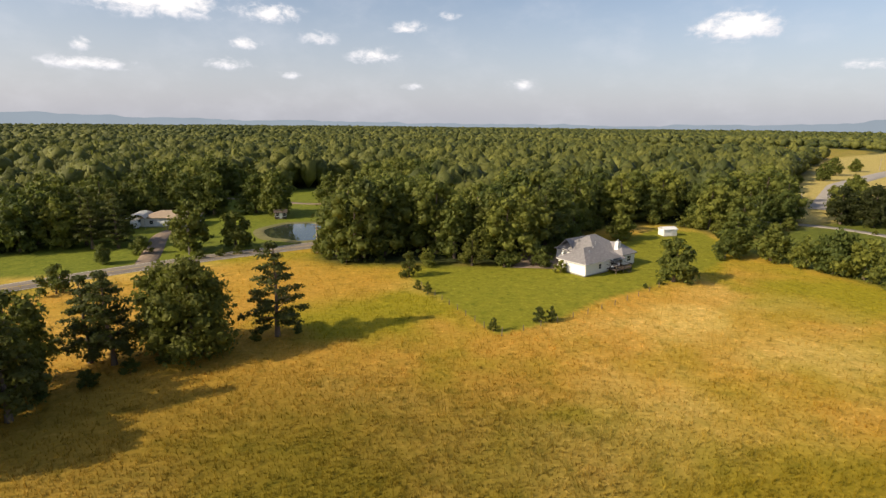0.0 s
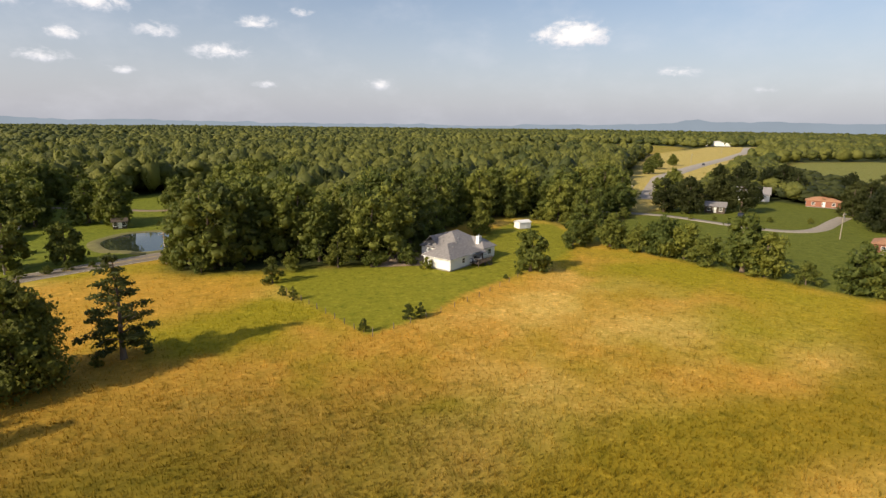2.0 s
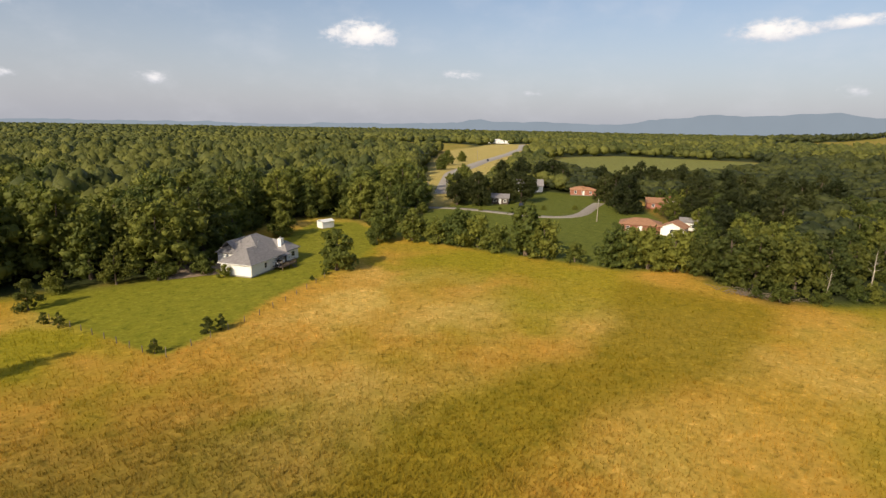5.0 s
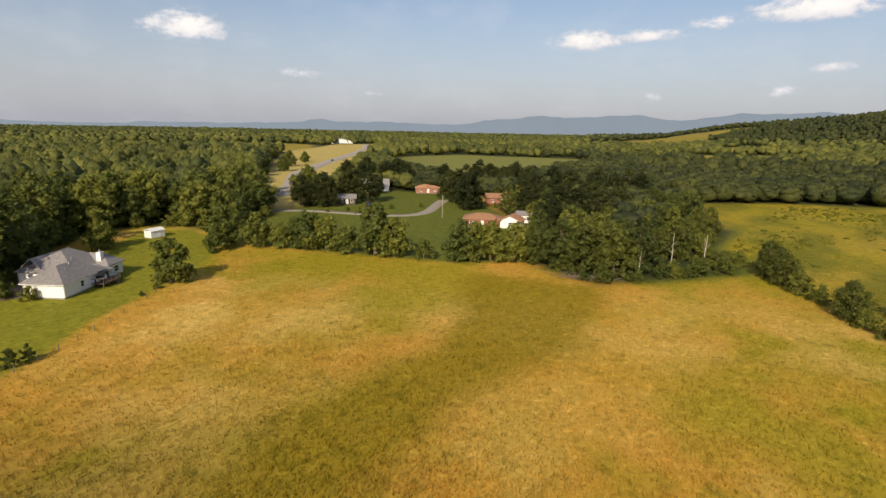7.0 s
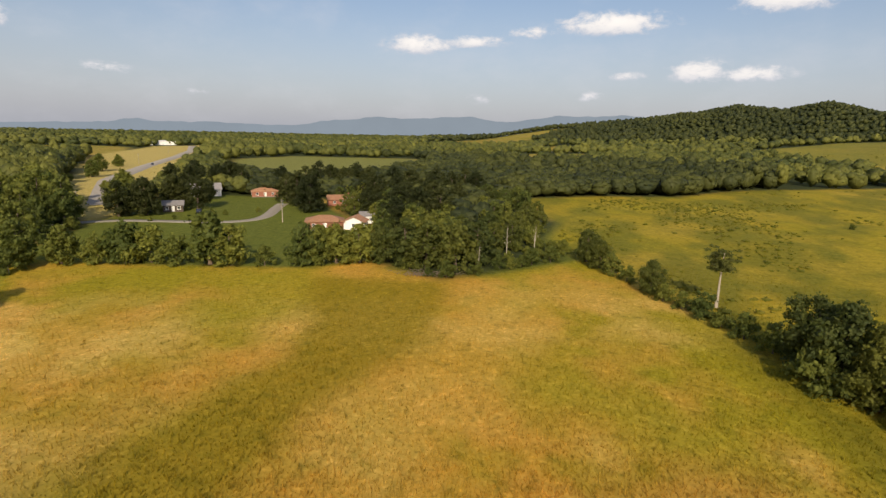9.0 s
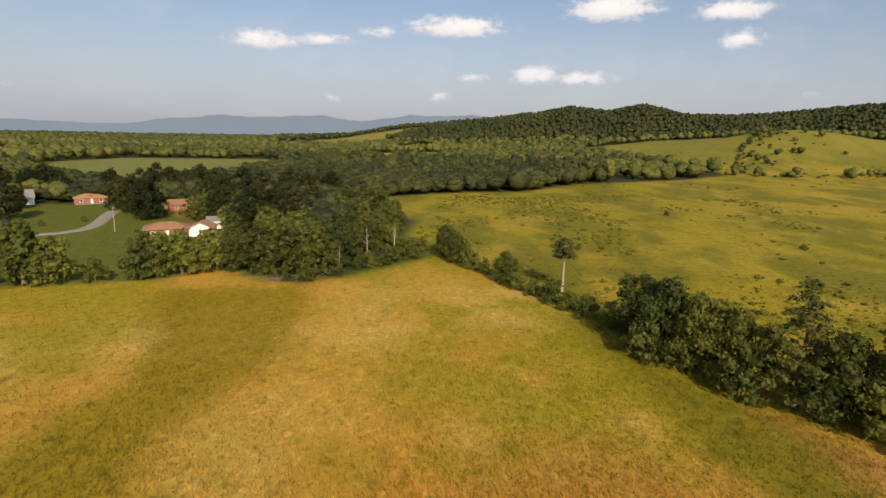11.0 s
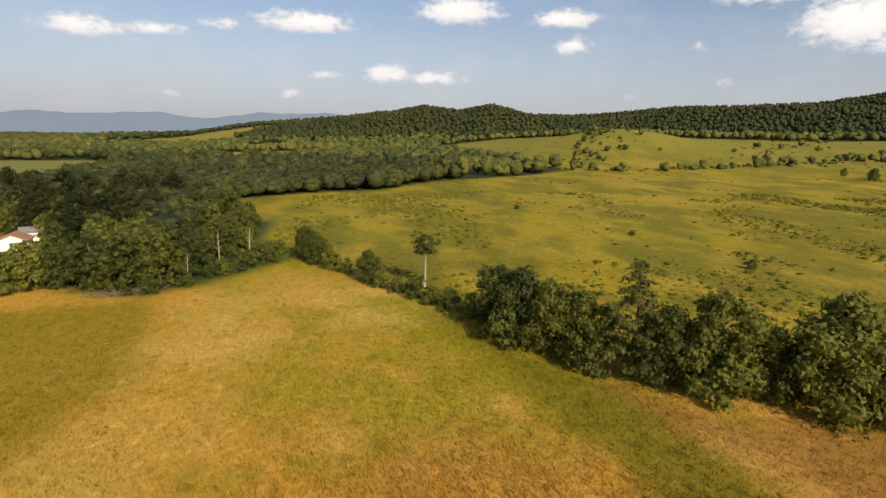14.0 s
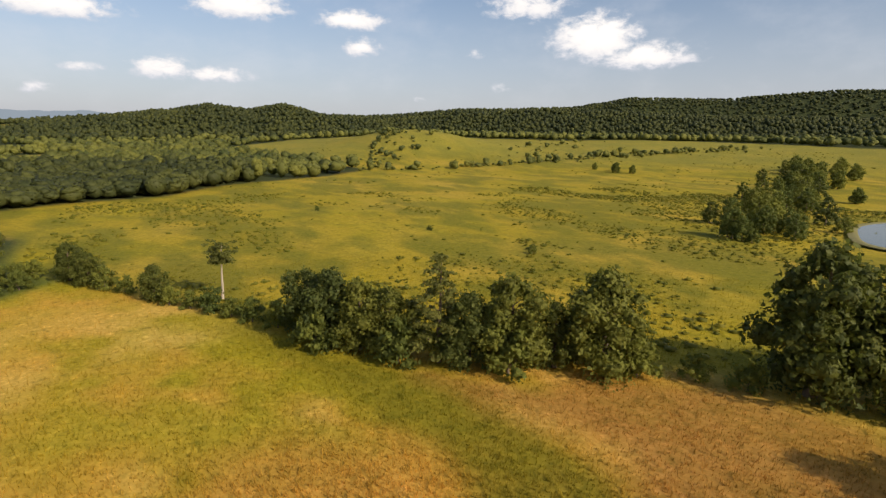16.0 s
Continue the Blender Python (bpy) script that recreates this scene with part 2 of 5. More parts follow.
M_METAL = solid("galvanised_metal", (0.55, 0.56, 0.57), 0.4, 0.1, 3.0, metal=0.8)
M_CAR_DARK = solid("dark_car_paint", (0.03, 0.035, 0.05), 0.25, 0.1)
M_CAR_WHITE = solid("white_car_paint", (0.75, 0.75, 0.74), 0.25, 0.05)
M_RUBBER = solid("rubber", (0.02, 0.02, 0.02), 0.8, 0.2)
M_MUD = solid("pond_bank", (0.17, 0.155, 0.05), 0.95, 0.3, 0.5, bump=0.5)


def glass_material():
    m, n, b = material("dark_window_glass")
    b.inputs["Base Color"].default_value = (0.03, 0.035, 0.04, 1)
    b.inputs["Roughness"].default_value = 0.06
    return m


def water_material():
    m, n, b = material("pond_water")
    b.inputs["Base Color"].default_value = (0.035, 0.045, 0.03, 1)
    b.inputs["Roughness"].default_value = 0.05
    pos = n.add("ShaderNodeTexCoord").outputs["Object"]
    bp = n.add("ShaderNodeBump")
    bp.inputs["Strength"].default_value = 0.06
    bp.inputs["Distance"].default_value = 0.05
    n.put(bp.inputs["Height"], n.noise(pos, 1.2, 3.0))
    n.put(b.inputs["Normal"], bp.outputs[0])
    return m


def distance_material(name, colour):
    """Far mountains as a plain glowing backdrop, the blue of the haze in its colour."""
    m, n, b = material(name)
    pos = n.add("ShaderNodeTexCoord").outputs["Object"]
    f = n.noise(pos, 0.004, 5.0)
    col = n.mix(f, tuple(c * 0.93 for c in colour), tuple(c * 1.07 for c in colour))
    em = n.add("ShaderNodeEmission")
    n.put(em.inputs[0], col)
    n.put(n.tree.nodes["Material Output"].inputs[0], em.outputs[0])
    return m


M_GLASS, M_WATER = glass_material(), water_material()
M_FAR_HAZE = distance_material("far_hazed_mountain", (0.285, 0.33, 0.38))

# ---- land ----


def lattice(x, y, cell, seed):
    """Smooth value noise, 0 to 1."""
    rng = np.random.RandomState(seed)
    table = rng.rand(256, 256)
    u, v = np.asarray(x, float) / cell, np.asarray(y, float) / cell
    i, j = np.floor(u).astype(int), np.floor(v).astype(int)
    a, b = u - i, v - j
    a, b = a * a * (3 - 2 * a), b * b * (3 - 2 * b)
    i, j, i2, j2 = i % 256, j % 256, (i + 1) % 256, (j + 1) % 256
    return (table[i, j] * (1 - a) + table[i2, j] * a) * (1 - b) + (table[i, j2] * (1 - a) + table[i2, j2] * a) * b


def fbm(x, y, cell, seed, octaves=3):
    total, amp, s = 0.0, 1.0, 0.0
    for k in range(octaves):
        total = total + amp * lattice(x, y, cell / 2 ** k, seed + k)
        s, amp = s + amp, amp * 0.5
    return total / s


def smooth(a, b, v):
    q = np.clip((np.asarray(v, float) - a) / (b - a), 0, 1)
    return q * q * (3 - 2 * q)


def inside(poly, x, y):
    """Signed distance to a polygon's edge, positive inside."""
    x, y = np.asarray(x, float), np.asarray(y, float)
    best, odd = np.full(x.shape, 1e18), np.zeros(x.shape, bool)
    for (x0, y0), (x1, y1) in zip(poly, poly[1:] + poly[:1]):
        dx, dy = x1 - x0, y1 - y0
        q = np.clip(((x - x0) * dx + (y - y0) * dy) / (dx * dx + dy * dy), 0, 1)
        best = np.minimum(best, (x - x0 - q * dx) ** 2 + (y - y0 - q * dy) ** 2)
        crosses = ((y0 > y) != (y1 > y))
        with np.errstate(divide="ignore", invalid="ignore"):
            at = x0 + (y - y0) * dx / (dy if dy else 1e-9)
        odd ^= crosses & (x < at)
    return np.where(odd, 1, -1) * np.sqrt(best)


def bearing(x, y):
    return np.degrees(np.arctan2(x, y))


def land(x, y):
    """Height of the land: level fields, then rolling pasture and two wooded ridges to the east."""
    x, y = np.asarray(x, float), np.asarray(y, float)
    r, az = np.hypot(x, y), bearing(x, y)
    z = smooth(520, 1150, r) * 40 * smooth(84, 112, az) * smooth(200, 170, az)
    z = z + 24 * np.exp(-(((x - 800) / 120) ** 2 + ((y + 352) / 100) ** 2))
    z = z + 5 * (fbm(x, y, 260, 5) - 0.5) * smooth(420, 900, r) * smooth(60, 100, az)
    crest = np.interp(az, [60, 72, 78, 86, 91, 94, 97.5, 101, 104.5, 109, 114, 118, 128, 140, 170], [0, 16, 48, 74, 92, 113, 101, 120, 92, 92, 105, 117, 122, 104, 80])
    z = np.maximum(z, crest * np.exp(-(((r - 1750) / 420) ** 2)) + 10 * (fbm(x, y, 300, 9) - 0.5) * smooth(900, 1500, r) * smooth(70, 90, az))
    far = np.interp(az, [95, 118, 128, 135, 143, 151, 170], [0, 150, 212, 270, 258, 288, 270])
    z = np.maximum(z, far * np.exp(-(((r - 3300) / 700) ** 2)))
    z = z + 9 * (fbm(x, y, 420, 3) - 0.5) * smooth(500, 1500, r)
    z = z - 20 * smooth(2300, 4600, r) * smooth(100, 80, az)
    z = np.where(r < 420, 0.0, z)
    return z + 2.6 * (fbm(x, y, 75, 15) - 0.5) * smooth(125, 230, r) * smooth(70, 92, az)


LAWN_EDGE = [(8.8, 80.7), (2, 94.7), (-4.7, 108.5), (-9, 118), (-4, 124), (12, 123), (24, 125), (31, 140), (50, 152), (66, 170), (80, 164), (76, 148), (69, 130), (58, 119), (47, 110.5), (39, 104.5), (29, 97.2), (19.3, 87)]
SWALE = [(20, 28), (28, 33), (37, 35), (45, 37.4), (52, 36.6), (62, 34.2), (73, 33.5), (86, 36.8), (108, 44.6), (104, 58), (97, 70), (84, 64), (75, 56.5), (59.5, 50), (50, 50.5), (41, 48), (33, 48.5), (27, 44), (14, 40), (8, 32)]
BROWN_STRIP = [(65, -31), (58, -39), (56, -53), (44, -66), (30, -73), (14, -64), (18, -38), (31, -37), (40, -39), (47, -37), (56, -34)]
GREEN_STRIP = [(97, -8), (77, -21), (64, -30), (54, -33.5), (44, -38), (36, -38), (28, -35), (34, -22), (46.7, -24.5), (55.6, -22), (66, -19), (80, -15)]
GREEN_PATCHES = [[(94, 6.6), (84, 20), (63, 14), (53, 3.5), (50, -8), (50, -18), (57, -19.8), (68, -16), (85, -8)], [(73, 132), (89, 116), (99, 82), (97, 70), (84, 64), (78, 61), (66, 61), (65, 69), (77, 80), (84, 90), (75, 111)]]
RUSSET = [(56, -4), (56, -11), (48, -18.5), (38, -19), (36, 0), (45, 4)]
HAY = [[(22, 67), (27, 91), (44, 100.5), (67, 97.5), (72, 79), (64.5, 66), (57, 55), (45, 52), (35, 52), (25.5, 57)], [(34, 35), (42, 35), (54, 36), (71.5, 31.8), (90, 34), (104, 38), (134, 26), (112, 4), (100, 18), (72, 24), (59, 23), (47, 19.7), (38, 20)]]
LEFT_FIELD = [(-95, 86), (-74, 97), (-50, 121), (-33, 128), (-12, 117), (-8, 108), (-22, 94), (-36, 80), (-60, 72)]
EAST_FIELD = [(143, 24), (168, 38), (201, 40), (268, 76), (300, 42), (325, 0), (380, -25), (480, -128), (560, -190), (700, -130), (1000, -80), (1150, -250), (1000, -480), (800, -640), (720, -860), (300, -900), (100, -400), (20, -110), (56, -58), (84, -22), (110, -5)]
CLEAR = [(-170, 40), (-170, 96), (-104, 130), (-98, 150), (-100, 176), (-78, 185), (-92, 235), (-70, 262), (-30, 290), (-20, 285), (-32, 205), (-31, 152), (-30, 128), (-24, 123), (24, 123), (30, 142), (38, 156), (50, 172), (68, 182), (80, 172), (84, 152), (118, 178), (128, 205), (190, 305), (400, 575), (650, 790), (740, 770), (620, 640), (440, 470), (250, 290), (165, 208), (200, 215), (206, 182), (218, 160), (206, 140), (180, 120), (165, 98), (150, 86), (116, 68), (109, 47), (118, 40), (143, 26)] + EAST_FIELD[1:16] + [(-300, -500), (-500, -100)]
FAR_FIELD = [(252, 205), (330, 330), (441, 425), (540, 425), (600, 290), (480, 225), (340, 190)]
EDGE_GREEN = [(112, 62), (118, 38), (143, 22), (170, 36), (205, 40), (205, 52), (150, 60)]
LOTS = [(80, 140), (84, 152), (118, 178), (165, 208), (206, 215), (218, 160), (180, 120), (150, 86), (118, 70), (104, 78), (94, 100), (84, 124)]
ACROSS = [(-170, 96), (-104, 105), (-76, 112), (-54, 130), (-34, 146), (-30, 200), (-22, 290), (-100, 250), (-110, 150), (-170, 120)]
VERGE = [(118, 178), (128, 205), (190, 305), (400, 575), (650, 790), (740, 770), (620, 640), (440, 470), (250, 290), (165, 212), (140, 190)]


def woods(x, y):
    """Metres into the woodland, negative in the open."""
    d = np.minimum(-inside(CLEAR, x, y), -inside(FAR_FIELD, x, y))
    r = np.hypot(x, y)
    glade = (fbm(x, y, 420, 21) - 0.62) * 600 * smooth(600, 900, r) * smooth(88, 76, bearing(x, y))
    return np.minimum(d, np.where(r > 600, -glade + 20, 1e9))


def low_woods(x, y):
    """Share of full tree height: the woods behind the house lots are lower."""
    b = bearing(x, y)
    return 1 - 0.42 * smooth(30, 40, b) * smooth(100, 84, b) * smooth(620, 420, np.hypot(x, y))


def cover_colour(x, y):
    """Colour of the plant cover at places on the ground."""
    x, y = np.asarray(x, float), np.asarray(y, float)
    r = np.hypot(x, y)
    wob = (fbm(x, y, 14, 31) - 0.5) * 7
    patch, streak, grain = fbm(x, y, 34, 41), fbm(x * 0.8 + y * 0.6, (y * 0.8 - x * 0.6) * 2.2, 22, 51), fbm(x, y, 7, 61)
    g = 0.62 * patch + 0.38 * streak + 0.35 * (grain - 0.5)
    gold = smooth(0.30, 0.58, g)[..., None]
    c = np.array(GREEN) * (1 - gold) + np.array(GOLD) * gold
    straw = smooth(0.50, 0.74, fbm(x, y, 26, 71) + 0.3 * (grain - 0.5))[..., None]
    c = c * (1 - 0.6 * straw) + np.array(STRAW) * 0.6 * straw

    def lay(c, d, soft, colour, amount=1.0):
        w = (smooth(-soft, soft, d) * amount)[..., None]
        return c * (1 - w) + np.array(colour) * w

    c = lay(c, inside(LEFT_FIELD, x, y) + wob, 6, GOLD, 0.8)
    # olive grass, darkened further for shade from trees off to the left
    olive_shade = np.exp(-((x + 12) / 40) ** 2 - ((y - 48) / 21) ** 2)
    c = c * (1 - 0.88 * olive_shade[..., None]) + np.array((0.175, 0.128, 0.013)) * 0.88 * olive_shade[..., None]
    tuft = smooth(0.35, 0.7, fbm(x, y, 9, 101))[..., None]
    ripe = np.array(GOLD) * (1 - tuft) + np.array(STRAW) * tuft
    for hay, ripe in zip(HAY, (ripe, ripe * 0.45 + np.array((0.41, 0.285, 0.038)) * 0.55)):
        w = (smooth(-9, 9, inside(hay, x, y) + wob * 2.0) * (0.45 + 0.5 * smooth(0.3, 0.6, patch)))[..., None]
        c = c * (1 - w) + ripe * w
    for green in GREEN_PATCHES:
        c = lay(c, inside(green, x, y) + wob * 2.4, 9, (0.300, 0.250, 0.016), 0.35 + 0.5 * smooth(0.4, 0.62, streak))
    c = lay(c, inside(SWALE, x, y) + wob * 0.9, 4, (0.255, 0.186, 0.012), 0.9)
    c = lay(c, inside(RUSSET, x, y) + wob * 1.5, 6, (0.42, 0.225, 0.04), 0.65)
    c = lay(c, inside(GREEN_STRIP, x, y) + wob * 0.9, 4, (0.180, 0.155, 0.012), 0.85)
    # brown grass, its colour lowered for the tree shadows that fall here
    c = lay(c, inside(BROWN_STRIP, x, y) + wob * 0.9, 4, BROWN, 0.8)
    c = lay(c, inside(EAST_FIELD, x, y) + wob * 0.4, 3, MEADOW, 0.85)
    e = smooth(0.45, 0.75, fbm(x, y * 1.6, 60, 81))[..., None] * (inside(EAST_FIELD, x, y) > 0)[..., None]
    c = c * (1 - 0.6 * e) + np.array((0.41, 0.285, 0.04)) * 0.6 * e
    e = smooth(0.38, 0.64, 0.6 * fbm(x, y * 1.8, 34, 111) + 0.4 * fbm(x, y * 1.5, 9, 117))[..., None] * (inside(EAST_FIELD, x, y) > 0)[..., None]
    c = c * (1 - 0.8 * e) + np.array((0.140, 0.138, 0.014)) * 0.8 * e
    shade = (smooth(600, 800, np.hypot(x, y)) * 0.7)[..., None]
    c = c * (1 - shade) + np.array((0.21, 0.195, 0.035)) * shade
    c = lay(c, inside(LAWN_EDGE, x, y) + wob * 0.12, 0.6, LAWN)
    c = lay(c, inside(LOTS, x, y), 2, (0.12, 0.135, 0.02))
    c = lay(c, inside(ACROSS, x, y), 2, (0.16, 0.18, 0.02))
    c = lay(c, inside(VERGE, x, y), 4, (0.46, 0.36, 0.11))
    c = lay(c, inside(FAR_FIELD, x, y), 8, (0.20, 0.20, 0.05))
    c = lay(c, inside(EDGE_GREEN, x, y), 3, (0.13, 0.15, 0.02))
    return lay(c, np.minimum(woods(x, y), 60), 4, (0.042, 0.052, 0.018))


def mesh_of(name, verts, faces, smooth_shade=False):
    """A mesh from arrays; faces all triangles or all quads."""
    me = bpy.data.meshes.new(name)
    verts, faces = np.asarray(verts, np.float32), np.asarray(faces, np.int32)
    k = faces.shape[1]
    me.vertices.add(len(verts))
    me.vertices.foreach_set("co", verts.ravel())
    me.loops.add(faces.size)
    me.loops.foreach_set("vertex_index", faces.ravel())
    me.polygons.add(len(faces))
    me.polygons.foreach_set("loop_start", np.arange(0, faces.size, k, dtype=np.int32))
    me.polygons.foreach_set("loop_total", np.full(len(faces), k, np.int32))
    if smooth_shade:
        me.polygons.foreach_set("use_smooth", np.ones(len(faces), bool))
    me.update(calc_edges=True)
    return me


def add_colour(me, name, rgb):
    at = me.color_attributes.new(name, "FLOAT_COLOR", "POINT")
    rgba = np.ones((len(rgb), 4), np.float32)
    rgba[:, :3] = rgb
    at.data.foreach_set("color", rgba.ravel())


def build_ground():
    rings = np.concatenate([[0.02, 4, 12, 20], 26 * 1.0185 ** np.arange(287)])
    rings = rings[rings < 4950]
    angles = np.concatenate([np.arange(-50, 165, 0.5), np.arange(165, 310, 5.0)])
    R_, A_ = np.meshgrid(rings, np.radians(angles), indexing="ij")
    x, y = (R_ * np.sin(A_)).ravel(), (R_ * np.cos(A_)).ravel()
    n, m = len(rings), len(angles)
    verts = np.stack([x, y, land(x, y)], 1)
    i, j = np.meshgrid(np.arange(n - 1), np.arange(m), indexing="ij")
    j2 = (j + 1) % m
    faces = np.stack([i * m + j, (i + 1) * m + j, (i + 1) * m + j2, i * m + j2], -1).reshape(-1, 4)[:, ::-1]
    faces = np.vstack([faces, [[445, 428, 220, 0]]])
    me = mesh_of("ground", verts, faces, True)
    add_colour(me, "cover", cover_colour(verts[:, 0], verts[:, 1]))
    me.materials.append(M_GROUND)
    tagged(new("ground", me), "rolling grassland of golden hay and green meadow", "ground", kind="structure")


build_ground()


def build_mountains():
    """A ring of mountains in painted blue haze behind everything."""
    az = np.arange(-60, 182, 0.35)
    el = np.interp(az, [-60, -37, -33, -28, -15, 0, 20, 30, 36, 38.3, 40.5, 45, 52, 54, 57, 60, 64, 69, 73, 78, 84, 90, 100, 150, 182],
                   [0.3, 0.5, 0.42, 0.15, 0.02, -0.1, -0.12, 0.05, 0.3, 0.62, 0.36, 0.4, 0.45, 0.7, 1.0, 1.32, 1.3, 1.55, 1.1, 1.75, 1.9, 1.5, 1.0, 1.0, 0.6])
    el = el + 0.22 * (lattice(az + 90, az * 0, 1.7, 7) - 0.5) + 0.1 * (lattice(az + 90, az * 0, 0.6, 8) - 0.5)
    d = 4700.0
    a = np.radians(az)
    top = np.stack([d * np.sin(a), d * np.cos(a), 32 + d * np.tan(np.radians(el))], 1)
    base = np.stack([d * np.sin(a) * 0.985, d * np.cos(a) * 0.985, np.full(len(a), -30.0)], 1)
    m = len(a)
    k = np.arange(m - 1)
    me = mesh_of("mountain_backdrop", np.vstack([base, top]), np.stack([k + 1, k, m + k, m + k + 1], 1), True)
    me.materials.append(M_FAR_HAZE)
    tagged(new("mountain_backdrop", me), "mountain ridges on the horizon, blue haze put into the colour", "mountains", kind="structure")


build_mountains()

# ---- plants ----
RNG = np.random.RandomState(12)


def unit(v):
    return v / np.maximum(np.linalg.norm(v, axis=-1, keepdims=True), 1e-9)


def icosphere(level):
    bm = bmesh.new()
    bmesh.ops.create_icosphere(bm, subdivisions=level, radius=1.0)
    v = np.array([p.co[:] for p in bm.verts])
    f = np.array([[p.index for p in q.verts] for q in bm.faces])
    bm.free()
    return v, f


ICO0, ICO1 = icosphere(1), icosphere(2)


def lumpy(ball, centre, size, rng, rough=0.25):
    v, f = ball
    bumps = unit(rng.normal(size=(9, 3)))
    k = 1 + rough * (np.max(v @ bumps.T, 1) - 0.75) * 2 + rng.normal(scale=rough * 0.22, size=len(v))
    return v * k[:, None] * np.asarray(size) + centre, f


def leaf_cards(points, outward, size, rng, spread=0.75, droop=0.0):
    """Small folded leaf sprays, two triangles each, facing roughly outward."""
    n = len(points)
    normal = unit(outward + spread * rng.normal(size=(n, 3)))
    side = unit(np.cross(normal, rng.normal(size=(n, 3))))
    along = np.cross(normal, side)
    s = size * (0.55 + 0.9 * rng.rand(n, 1))
    fold = normal * s * 0.25
    a = points - along * s * 0.6
    b = points + side * s * 0.45 - fold
    c = points + along * s * 0.6 - np.array([0, 0, droop]) * s
    d = points - side * s * 0.45 - fold
    verts = np.stack([a, b, c, d], 1).reshape(-1, 3)
    k = np.arange(n)[:, None] * 4
    return verts, np.concatenate([k + [0, 1, 2], k + [0, 2, 3]])


def join(pieces):
    verts, faces, off = [], [], 0
    for v, f in pieces:
        verts.append(v)
        faces.append(f + off)
        off += len(v)
    return np.vstack(verts), np.vstack(faces)


def tube(path, radii, sides=6):
    path, radii = np.asarray(path, float), np.asarray(radii, float)
    n = len(path)
    t = unit(np.gradient(path, axis=0))
    ref = np.where(np.abs(t[:, 2:3]) < 0.9, [[0, 0, 1.0]], [[1.0, 0, 0]])
    u = unit(np.cross(t, ref))
    w = np.cross(t, u)
    a = np.arange(sides) * 2 * np.pi / sides
    ring = path[:, None] + radii[:, None, None] * (np.cos(a)[None, :, None] * u[:, None] + np.sin(a)[None, :, None] * w[:, None])
    i, j = np.meshgrid(np.arange(n - 1), np.arange(sides), indexing="ij")
    j2 = (j + 1) % sides
    q = np.stack([i * sides + j, i * sides + j2, (i + 1) * sides + j2, (i + 1) * sides + j], -1).reshape(-1, 4)
    return ring.reshape(-1, 3), np.concatenate([q[:, [0, 1, 2]], q[:, [0, 2, 3]]])


def trunk_with_limbs(height, girth, limbs, rng, start=0.3, reach=2.5, rise=0.6):
    h = np.linspace(0, 1, 7)
    sway = np.cumsum(rng.normal(scale=0.05 * height / 7, size=(7, 2)), 0)
    sway[0] = 0
    spine = np.column_stack([sway, h * height])
    pieces = [tube(spine, girth * (1.25 - h) * np.where(h < 0.05, 1.35, 1), 7)]
    for k in range(limbs):
        q = start + (0.95 - start) * (k + rng.rand()) / limbs
        p = np.array([np.interp(q, h, spine[:, 0]), np.interp(q, h, spine[:, 1]), q * height])
        a = rng.rand() * 6.283
        out = np.array([np.cos(a), np.sin(a), rise * (0.6 + 0.8 * rng.rand())])
        length = reach * (1.25 - q) * (0.7 + 0.6 * rng.rand())
        s = np.linspace(0, 1, 4)[:, None]
        pieces.append(tube(p + out * length * s + np.array([0, 0, 0.25]) * length * s ** 2, girth * (1.2 - q) * 0.45 * (1.05 - s[:, 0]), 5))
    return join(pieces)


def broadleaf_crown(height, width, cards, size, rng, base=0.18, lobes=16, narrow=1.0):
    """A crown of overlapping leafy boughs with gaps between them."""
    pieces, boughs = [], []
    for k in range(lobes):
        q = (k + 0.5) / lobes
        z = base + (1 - base) * (0.06 + 0.86 * q)
        wide = width * 0.5 * math.sqrt(max(0.05, 1 - (1.75 * (z - (base + 0.36 * (1 - base)))) ** 2 * narrow))
        a = k * 2.4 + rng.rand() * 0.8
        off = wide * (0.42 + 0.52 * rng.rand()) * (1 if q < 0.9 else 0.25)
        r = width * (0.11 + 0.12 * rng.rand()) * (1.1 - 0.3 * q)
        boughs.append((np.array([off * np.cos(a), off * np.sin(a), z * height]), r))
    boughs.append((np.array([0, 0, height * (base + 0.45 * (1 - base))]), width * 0.27))
    total = sum(r * r for _, r in boughs)
    for c, r in boughs:
        flat = np.array([1, 1, 0.8])
        pieces.append(lumpy(ICO0, c, r * 0.60 * flat, rng, 0.5))
        n = max(8, int(cards * r * r / total))
        d = unit(rng.normal(size=(n, 3)) + [0, 0, 0.25])
        p = c + d * flat * r * (0.52 + 0.72 * rng.rand(n, 1))
        pieces.append(leaf_cards(p, d, size, rng, 0.75, 0.15))
    return join(pieces)


